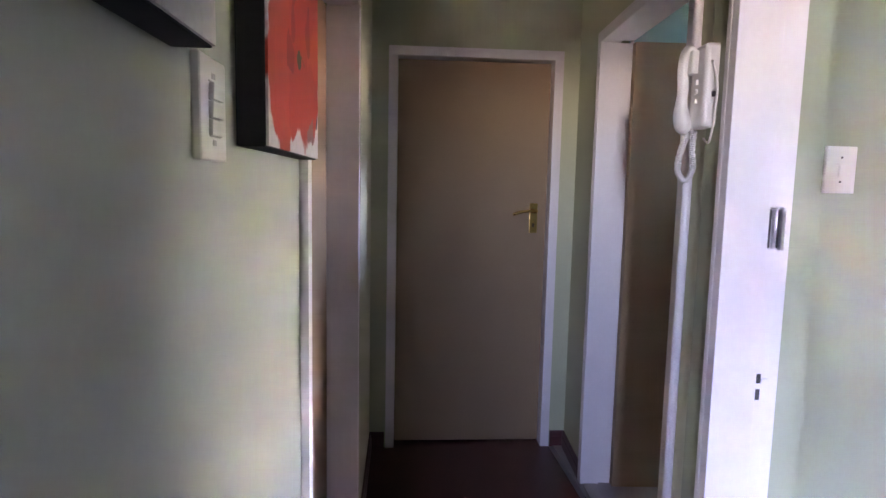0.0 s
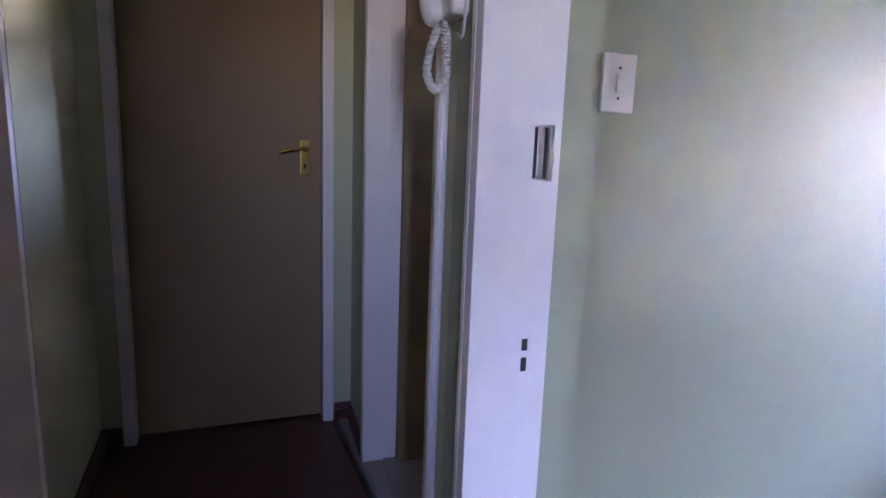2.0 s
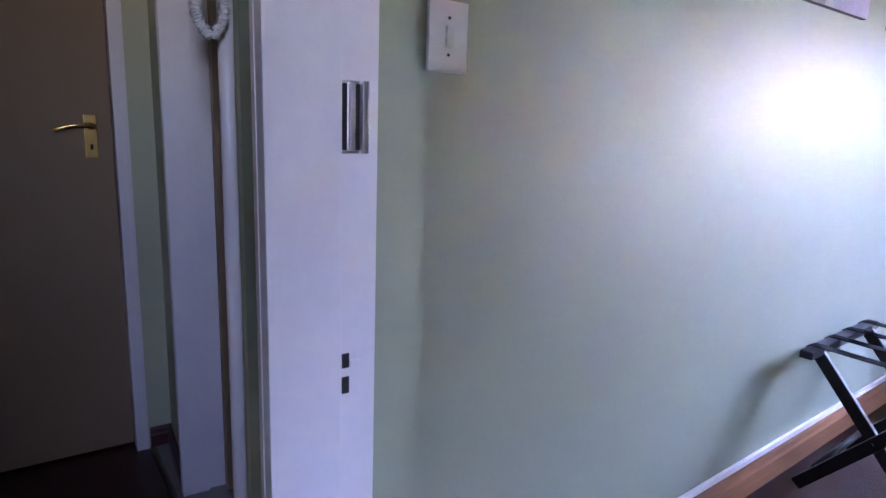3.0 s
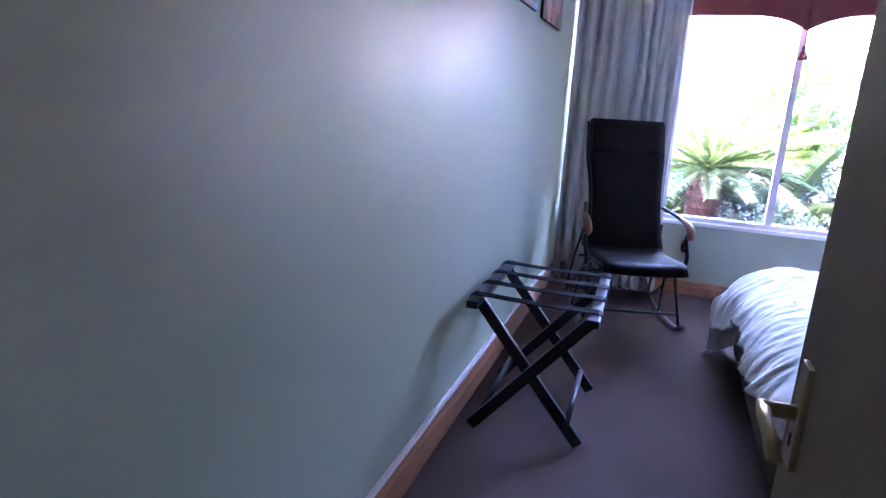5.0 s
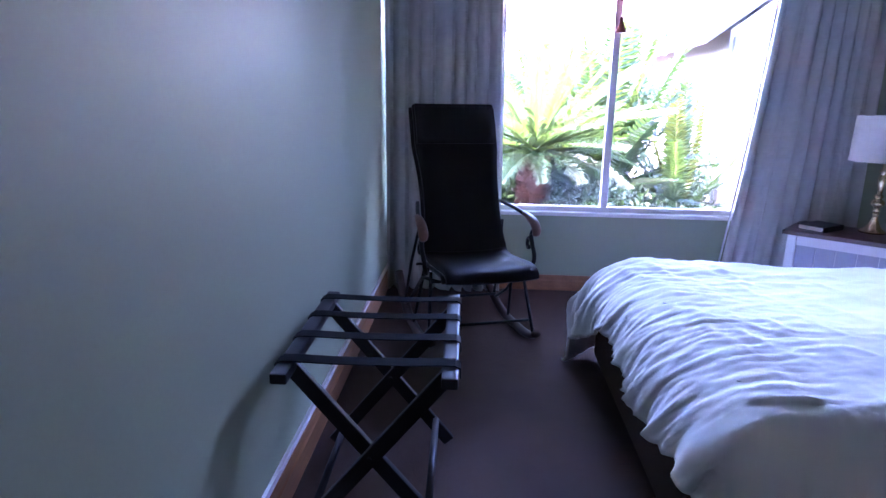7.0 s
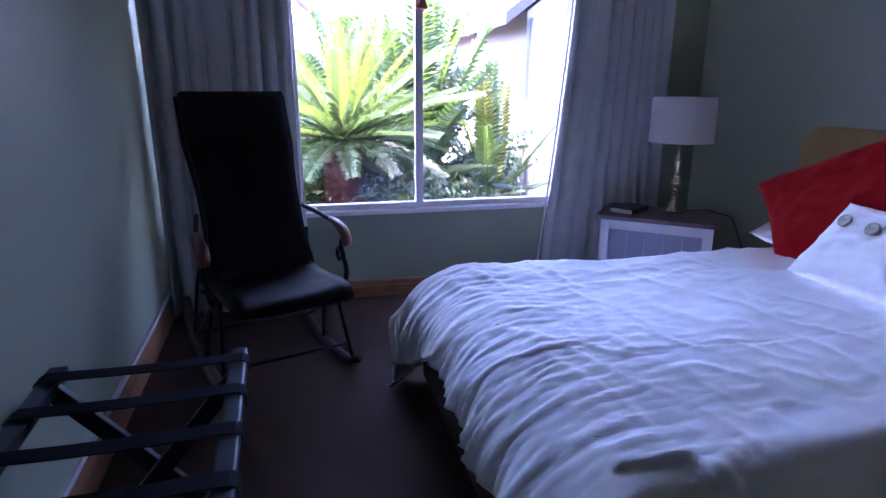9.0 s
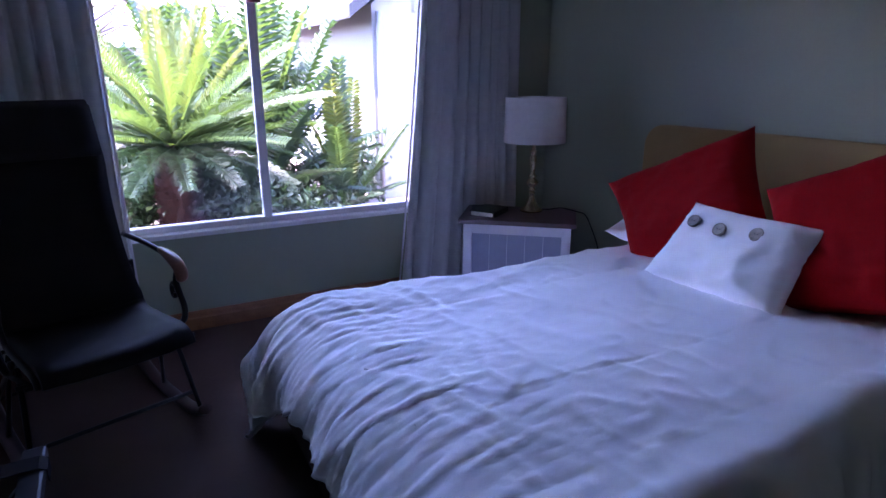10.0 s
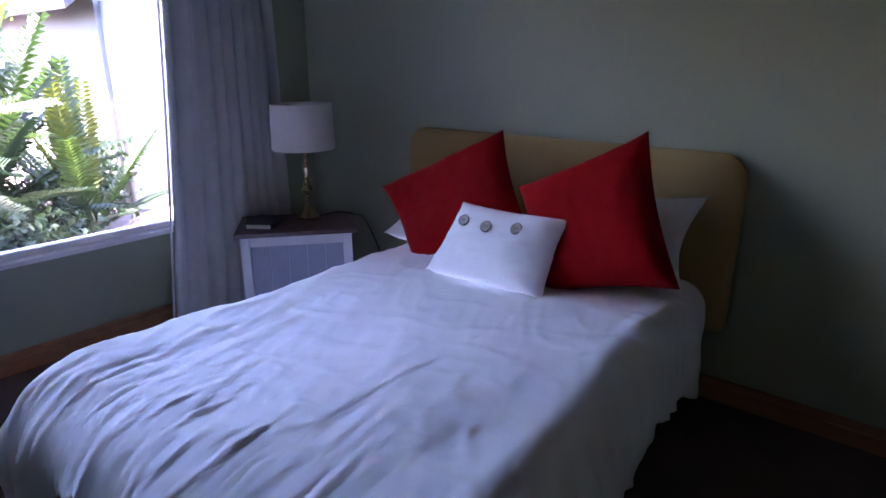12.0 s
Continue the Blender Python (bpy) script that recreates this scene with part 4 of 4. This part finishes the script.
RED_A, RED_B, RED_C = (0.56, 0.055, 0.03), (0.50, 0.04, 0.025), (0.34, 0.02, 0.015)
P1 = print_material("poppy_print", (0.74, 0.70, 0.70), [(0.10, 0.10, 0.085, RED_A), (0.09, 0.17, 0.075, RED_A), (0.22, 0.20, 0.15, RED_A), (0.31, 0.16, 0.13, RED_B), (0.39, 0.28, 0.12, RED_A), (0.14, 0.31, 0.11, RED_A), (0.26, 0.36, 0.16, RED_B), (0.11, 0.055, 0.05, RED_A), (0.20, 0.075, 0.045, RED_B), (0.37, 0.11, 0.06, RED_B),
    (0.16, 0.15, 0.03, RED_C), (0.18, 0.21, 0.025, RED_C), (0.33, 0.22, 0.03, RED_C), (0.21, 0.25, 0.022, RED_C), (0.24, 0.15, 0.016, (0.03, 0.05, 0.02)), (0.36, 0.04, 0.018, (0.30, 0.12, 0.10)), (0.43, 0.07, 0.016, (0.06, 0.06, 0.10))])
P2 = print_material("pale_flower_print", (0.72, 0.66, 0.62), [(0.35, 0.25, 0.16, (0.6, 0.2, 0.14)), (0.45, 0.12, 0.06, (0.66, 0.36, 0.28))])
canvas("canvas with a red poppy on a white ground, black edges", TURNED @ Matrix.Translation((1.392, 1.957, 1.446)), 0.46, 0.46, 0.042, P1)
canvas("canvas with pale red flowers, black edges", TURNED @ Matrix.Translation((1.392, 1.285, 1.523)), 0.46, 0.46, 0.042, P2)
Q1 = print_material("violet_print", (0.50, 0.42, 0.50), [(0.15, 0.12, 0.10, (0.34, 0.26, 0.36)), (0.35, 0.2, 0.12, (0.62, 0.55, 0.62)), (0.28, 0.05, 0.05, (0.44, 0.40, 0.5))])
Q2 = print_material("bright_figure_print", (0.36, 0.62, 0.72), [(0.27, 0.06, 0.14, (0.62, 0.5, 0.6)), (0.12, 0.05, 0.08, (0.60, 0.55, 0.62)), (0.27, 0.2, 0.075, (0.70, 0.10, 0.14)), (0.26, 0.30, 0.06, (0.60, 0.32, 0.14)), (0.42, 0.08, 0.06, (0.38, 0.36, 0.5))])
Q3 = print_material("brown_portrait_print", (0.22, 0.13, 0.11), [(0.15, 0.07, 0.06, (0.60, 0.34, 0.24)), (0.35, 0.18, 0.10, (0.42, 0.24, 0.18)), (0.28, 0.05, 0.05, (0.5, 0.2, 0.12)), (0.14, 0.25, 0.06, (0.5, 0.44, 0.42))])
for q, (x, mat, lab) in enumerate(((4.15, Q1, "small canvas print in violet and grey"), (4.93, Q2, "small canvas with a red shape on blue"), (5.64, Q3, "small canvas print in browns and orange"))):
    # face towards -y; the print's across axis runs along +x
    canvas(lab + " on the bedroom wall", Matrix.Translation((x, wall_y(x + 0.25), 1.732)) @ Matrix.Rotation(radians(-90), 4, "Z"), 0.52, 0.55, 0.02, mat)

phone = thing("intercom_phone", "white wall intercom handset with a coiled cord", "intercom", HALL @ Matrix.Translation((0, 0.125, 1.665)) @ Matrix.Rotation(radians(-90), 4, "Z"))
# local -y faces the passage; local x runs along the wall towards the bedroom door
part("body", box(-0.035, 0.05, -0.045, 0, -0.105, 0.105, 0.014, 3), WHITE, phone, "white moulded body", smooth=True)
part("cradle", box(-0.030, 0.006, -0.062, -0.04, 0.035, 0.095, 0.008, 3), WHITE, phone, smooth=True)
hs = part("handset", tube(curve_points([(-0.034, -0.04, 0.10), (-0.036, -0.055, 0.085), (-0.036, -0.066, 0.05), (-0.036, -0.064, 0.0), (-0.036, -0.066, -0.05), (-0.036, -0.058, -0.09), (-0.034, -0.042, -0.105)], 5), [0.022, 0.026, 0.027, 0.027, 0.026, 0.025, 0.024, 0.022, 0.020, 0.018, 0.017, 0.016, 0.016, 0.016, 0.016, 0.016, 0.016, 0.016, 0.017, 0.018, 0.020, 0.022, 0.024, 0.025, 0.026, 0.027, 0.027, 0.026, 0.024, 0.022, 0.02], 12, 0.9), WHITE, phone, "white handset", smooth=True)
for z in (0.012, -0.012, -0.036):
    part("key", box(-0.004, 0.012, -0.050, -0.044, z - 0.006, z + 0.006, 0.002), WHITE, phone)
loop = curve_points([(-0.034, -0.045, -0.115), (-0.034, -0.060, -0.16), (-0.034, -0.066, -0.21), (-0.034, -0.046, -0.24), (-0.034, -0.026, -0.21), (-0.034, -0.030, -0.16), (-0.02, -0.035, -0.11)], 22)
coil = []
for i, p in enumerate(loop):
    d = (loop[min(i + 1, len(loop) - 1)] - loop[max(i - 1, 0)]).normalized()
    e1 = d.cross(Vector((0, 1, 0))).normalized()
    e2 = d.cross(e1)
    for k in range(2):
        a = (i * 2 + k) * 1.45
        coil.append(p + 0.0075 * (e1 * math.cos(a) + e2 * math.sin(a)))
part("coiled_cord", tube(coil, 0.0026, 5), WHITE, phone, "white coiled cord", smooth=True)
part("wire", tube(curve_points([(0.05, -0.03, 0.06), (0.066, -0.02, 0.0), (0.06, -0.02, -0.08), (0.03, -0.015, -0.14), (-0.01, -0.012, -0.13)], 6), 0.003, 6), WHITE, phone, smooth=True)
part("clip", box(0.050, 0.060, -0.026, -0.014, -0.03, -0.016, 0.003), BLACK, phone)
cond = thing("conduit", "white-painted pipe running up the wall below the intercom", "pipe", HALL @ Matrix.Translation((-0.014, 0.215, 0)))
part("pipe", tube([(0, 0, 0.0), (0, 0, 1.2), (0, 0, TOP)], 0.013, 12), FRAME, cond, smooth=True)
for z in (0.15, 2.4):
    part("saddle", box(-0.004, 0.014, -0.028, 0.028, z - 0.008, z + 0.008, 0.002), FRAME, cond)

# ---- garden ----
structure("ground", box(7.05, 300, -200, 200, -0.12, 0.02), GROUND, "sunlit pinkish garden paving and soil", "ground")
structure("ground_rear", box(-300, 7.04, -200, 200, -0.2, -0.11), GROUND, "ground around the house", "ground")


def frond_mesh(name, length, droop, leaflets, leaf_len, leaf_w, up, mat, sweep=0.55):
    """A feather leaf along local x that rises and then bends over; two rows of narrow leaflets."""
    bm = bmesh.new()
    spine = []
    for i in range(13):
        t = i / 12
        spine.append(Vector((length * t * (1 - 0.12 * t * droop), 0, length * (0.25 * t - droop * 0.55 * t * t))))
    for i in range(12):
        a, b = spine[i], spine[i + 1]
        w = 0.009 * (1 - 0.8 * i / 12)
        q = [bm.verts.new(p) for p in (a + Vector((0, w, 0)), a - Vector((0, w, 0)), b - Vector((0, w * 0.9, 0)), b + Vector((0, w * 0.9, 0)))]
        bm.faces.new(q)
    for k in range(leaflets):
        t = 0.10 + 0.89 * k / (leaflets - 1)
        f = t * 12
        i = min(11, int(f))
        p = spine[i].lerp(spine[i + 1], f - i)
        d = (spine[i + 1] - spine[i]).normalized()
        ln = leaf_len * (0.45 + 1.1 * math.sin(math.pi * min(0.97, t * 0.85 + 0.08)) * 0.6) * random.uniform(0.85, 1.1)
        for s in (-1, 1):
            way = (d * sweep + Vector((0, s, 0)) + Vector((0, 0, up + random.uniform(-0.1, 0.1)))).normalized()
            e = d * leaf_w / 2
            m_ = p + way * ln * 0.5 + Vector((0, 0, 0.012))
            tip = p + way * ln - Vector((0, 0, 0.02))
            v = [bm.verts.new(c) for c in (p - e * 0.5, p + e * 0.5, m_ + e, tip, m_ - e)]
            bm.faces.new(v)
    me = bpy.data.meshes.new(name)
    bm.to_mesh(me)
    bm.free()
    me.materials.append(mat)
    return me


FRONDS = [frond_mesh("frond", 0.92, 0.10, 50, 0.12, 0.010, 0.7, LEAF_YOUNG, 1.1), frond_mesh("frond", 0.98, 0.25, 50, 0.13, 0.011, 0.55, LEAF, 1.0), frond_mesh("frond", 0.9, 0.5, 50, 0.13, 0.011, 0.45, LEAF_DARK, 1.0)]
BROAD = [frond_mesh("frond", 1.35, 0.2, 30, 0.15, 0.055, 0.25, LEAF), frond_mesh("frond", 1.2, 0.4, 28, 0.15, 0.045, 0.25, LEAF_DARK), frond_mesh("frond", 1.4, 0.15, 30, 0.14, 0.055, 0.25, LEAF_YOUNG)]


def cycad(label, x, y, crown, rad, rings, scale=1.0, meshes=FRONDS):
    ob = thing("cycad", label, "cycad", Matrix.Translation((x, y, 0.02)))
    prof_ = []
    for i in range(17):
        t = i / 16
        prof_.append((rad * (0.9 + 0.14 * math.sin(t * 3.0) + (0.07 if i % 2 else 0)), crown * t))
    part("trunk", lathe([(0.01, 0)] + prof_ + [(0.02, crown + 0.03)], 18), BARK, ob, "scaly brown trunk")
    bm = bmesh.new()
    for i in range(int(220 * crown)):
        a, z = random.uniform(0, 6.283), random.uniform(0.03, crown)
        c = Matrix.Translation((rad * 1.0 * math.cos(a), rad * 1.0 * math.sin(a), z)) @ Matrix.Rotation(a, 4, "Z") @ Matrix.Rotation(radians(-35), 4, "Y") @ Matrix.Diagonal((0.10, 0.045, 0.03, 1))
        r = bmesh.ops.create_cone(bm, cap_ends=True, segments=4, radius1=0.5, radius2=0.12, depth=1.0, matrix=c @ Matrix.Rotation(radians(90), 4, "Y"))
    part("leaf_bases", bm, BARK, ob, "old leaf stubs")
    for n, tilt, which, size in rings:
        for i in range(n):
            a = 2 * math.pi * (i + random.uniform(-0.3, 0.3)) / n + tilt
            f = new("frond", meshes[which])
            f.parent = ob
            f.matrix_basis = Matrix.Translation((0, 0, crown)) @ Matrix.Rotation(a, 4, "Z") @ Matrix.Rotation(radians(-tilt + random.uniform(-7, 7)), 4, "Y") @ Matrix.Rotation(random.uniform(-0.3, 0.3), 4, "X") @ Matrix.Scale(size * scale * random.uniform(0.9, 1.08), 4)
    return ob


random.seed(4)
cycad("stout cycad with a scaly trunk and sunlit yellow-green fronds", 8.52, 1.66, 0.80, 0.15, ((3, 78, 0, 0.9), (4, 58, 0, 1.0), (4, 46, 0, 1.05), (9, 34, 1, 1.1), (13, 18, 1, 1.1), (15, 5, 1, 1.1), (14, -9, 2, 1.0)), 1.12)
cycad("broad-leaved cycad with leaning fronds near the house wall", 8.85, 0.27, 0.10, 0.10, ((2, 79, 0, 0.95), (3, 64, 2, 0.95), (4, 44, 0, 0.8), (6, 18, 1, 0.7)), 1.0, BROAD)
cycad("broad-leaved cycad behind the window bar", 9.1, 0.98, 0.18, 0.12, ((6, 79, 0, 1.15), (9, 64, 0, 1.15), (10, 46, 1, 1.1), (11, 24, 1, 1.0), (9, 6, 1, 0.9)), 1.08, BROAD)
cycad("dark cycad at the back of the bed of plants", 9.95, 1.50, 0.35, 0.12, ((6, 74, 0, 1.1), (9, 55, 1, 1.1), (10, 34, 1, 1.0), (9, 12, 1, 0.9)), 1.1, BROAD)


def shrub(label, x, y, h, r, n, seed):
    """A leafy bush: thin stems and many small folded leaves."""
    random.seed(seed)
    ob = thing("shrub", label, "shrub", Matrix.Translation((x, y, 0.02)))
    bm = bmesh.new()
    stems = []
    for i in range(9):
        a = random.uniform(0, 6.28)
        tip = Vector((r * 0.8 * math.cos(a) * random.random(), r * 0.8 * math.sin(a) * random.random(), h * random.uniform(0.7, 1)))
        stems.append(tip)
        t_ = tube([(0.05 * math.cos(a), 0.05 * math.sin(a), 0), tip * 0.5 + Vector((0.05, 0, 0)), tip], [0.015, 0.01, 0.004], 6)
        me_ = bpy.data.meshes.new("t")
        t_.to_mesh(me_)
        t_.free()
        bm.from_mesh(me_)
        bpy.data.meshes.remove(me_)
    part("stems", bm, BRANCH, ob, "thin brown stems")
    bm = bmesh.new()
    for i in range(n):
        t = random.choice(stems)
        c = t * random.uniform(0.15, 1.05) + Vector((random.gauss(0, r * 0.34), random.gauss(0, r * 0.34), random.gauss(0, h * 0.10)))
        c.z = max(0.03, c.z)
        k = Matrix.Translation(c) @ Euler((random.uniform(-1.2, 1.2), random.uniform(-1.2, 1.2), random.uniform(0, 6.28))).to_matrix().to_4x4()
        l_, w_ = random.uniform(0.05, 0.09), random.uniform(0.014, 0.026)
        v = [bm.verts.new(k @ Vector(p)) for p in ((0, 0, 0), (l_ * 0.5, w_, 0.01), (l_, 0, 0), (l_ * 0.5, -w_, 0.01))]
        bm.faces.new(v)
    part("leaves", bm, LEAF_DARK if seed % 2 else LEAF, ob, "small green leaves")
    return ob


shrub("dark green leafy shrub behind the cycad", 10.2, 1.9, 1.1, 0.7, 4200, 3)
shrub("leafy garden shrub behind the cycads", 10.4, 0.9, 1.75, 0.8, 5200, 8)
shrub("low dark shrub by the window", 9.2, 2.35, 0.6, 0.5, 2400, 5)
shrub("low shrub between the cycads", 9.4, 0.75, 0.5, 0.5, 2400, 7)
shrub("low dark shrub beneath the window", 8.3, 0.95, 0.50, 0.45, 2600, 9)
shrub("dark shrub beside the cycad trunk", 8.6, 2.15, 0.65, 0.4, 2400, 15)
shrub("dark leafy shrub in the middle of the garden bed", 9.5, 1.35, 0.8, 0.5, 3000, 17)
shrub("dark leafy shrub beside the house wing", 9.7, -0.05, 0.7, 0.35, 1800, 13)
shrub("tall leafy shrub at the back of the garden", 11.6, 2.4, 1.9, 1.0, 3500, 11)

tree = thing("tree", "bare grey tree with forking branches behind the garden", "tree", Matrix.Translation((11.0, 2.35, 0.02)))
random.seed(12)
part("trunk", tube(curve_points([(0, 0, 0), (0.05, 0.02, 0.9), (-0.05, -0.05, 1.7), (-0.1, -0.3, 2.3), (0, -0.5, 3.2)], 5), [0.10 - 0.003 * i for i in range(21)], 8), BRANCH, tree, smooth=True)
for i in range(12):
    z = random.uniform(1.5, 2.8)
    a = random.uniform(2.6, 5.6)
    ln = random.uniform(0.7, 1.6)
    p0 = Vector((-0.06, -0.12 * (z - 1.4), z))
    p1 = p0 + Vector((math.cos(a) * 0.4 * ln, math.sin(a) * 0.5 * ln, 0.2 * ln))
    p2 = p0 + Vector((math.cos(a + 0.4) * 0.7 * ln, math.sin(a + 0.2) * ln, random.uniform(0.1, 0.6) * ln))
    part("branch", tube(curve_points([p0, p1, p2], 4), [0.03, 0.027, 0.023, 0.02, 0.017, 0.014, 0.011, 0.008, 0.005], 6), BRANCH, tree, smooth=True)

part("limb", tube(curve_points([(0, -0.95, 0), (0, -0.93, 1.2), (0, -0.80, 1.81), (0, -0.63, 2.02), (0, -0.42, 2.20), (0, -0.20, 2.55)], 5), [0.075 - 0.0016 * i for i in range(26)], 8), BRANCH, tree, smooth=True)
for pts in (((0, -0.86, 1.55), (0, -1.15, 1.95), (0, -1.40, 2.03), (0, -1.66, 2.20), (0, -2.1, 2.32)), ((0, -0.72, 1.92), (0, -0.98, 2.02), (0, -1.2, 2.2), (0, -1.3, 2.45)), ((0, -1.40, 2.03), (0, -1.9, 2.05), (0, -2.4, 2.25))):
    part("branch", tube(curve_points(pts, 4), 0.016, 6), BRANCH, tree, smooth=True)

# neighbouring wing and house
wing = thing("house_wing", "white-plastered wing of the house beside the garden", "house", Matrix.Translation((9.78, -0.40, 0)))
part("wall", loft([[(x, 0, 0), (x, 0, 2.02), (x, -2.6, 3.95), (x, -5.2, 2.0), (x, -5.2, 0)] for x in (0.0, 6.0)]), OUT_WALL, wing, "white plastered gable wall")
part("downpipe", tube([(-0.04, -0.06, 0), (-0.04, -0.06, 1.95)], 0.03, 10), OUT_WALL, wing, smooth=True)
part("roof", loft([[(x, 0.32, 1.86), (x, 0.32, 1.98), (x, -2.6, 4.2), (x, -2.6, 4.05)] for x in (-0.25, 6.4)]), ROOF, wing, "dark sloping roof edge")
part("roof", loft([[(x, -5.5, 1.86), (x, -5.5, 1.98), (x, -2.6, 4.2), (x, -2.6, 4.05)] for x in (-0.25, 6.4)]), ROOF, wing, "dark sloping roof edge")
vent = part("vent", box(-0.012, 0.0, -0.75, -0.45, 1.95, 2.15), OUT_GREY, wing, "louvred vent")
for i in range(4):
    part("slat", box(-0.03, -0.012, -0.74, -0.46, 1.965 + i * 0.045, 1.985 + i * 0.045), OUT_WALL, vent)
far = thing("garden_house", "pale house with a sloping tiled roof beyond the garden", "house", Matrix.Translation((14.5, 0, 0)))
part("wall", box(0.0, 5.0, -1.9, 8.0, 0, 1.75), OUT_WALL, far, "pale plastered wall")
part("post", box(-0.6, -0.3, -1.25, -0.88, 0, 2.15), OUT_GREY, far, "grey plastered post")
part("roof", loft([[(-1.0, y, 2.1 if y > -1 else 2.32), (-1.0, y, 2.2 if y > -1 else 2.42), (3.5, y, 3.9), (3.5, y, 3.75)] for y in (8.5, -0.45, -1.35)]), ROOF_TILE, far, "pale tiled roof")
part("fascia", loft([[(-1.05, y, z), (-1.02, y, z), (-1.02, y, z + 0.18), (-1.05, y, z + 0.18)] for y, z in ((-0.42, 2.0), (-1.32, 2.2))]), ROOF, far, "dark fascia board")
pot = thing("flower_pot", "dark red flower pot on the paving", "flower pot", Matrix.Translation((9.9, -0.08, 0.02)))
part("bowl", lathe([(0.01, 0), (0.10, 0), (0.15, 0.2), (0.165, 0.22), (0.165, 0.25), (0.145, 0.25), (0.13, 0.2), (0.01, 0.2)], 20), BED_CLOTH, pot, smooth=True)
bm = bmesh.new()
for i in range(120):
    a, e = random.uniform(0, 6.28), random.uniform(0.5, 1.4)
    l_ = random.uniform(0.12, 0.3)
    d = Vector((math.cos(a) * math.cos(e), math.sin(a) * math.cos(e), math.sin(e)))
    s_ = d.cross(Vector((0, 0, 1))).normalized() * 0.012
    o = Vector((0.07 * math.cos(a), 0.07 * math.sin(a), 0.2))
    bm.faces.new([bm.verts.new(q) for q in (o - s_, o + s_, o + d * l_)])
part("plant", bm, LEAF_DARK, pot, "spiky dark leaves")
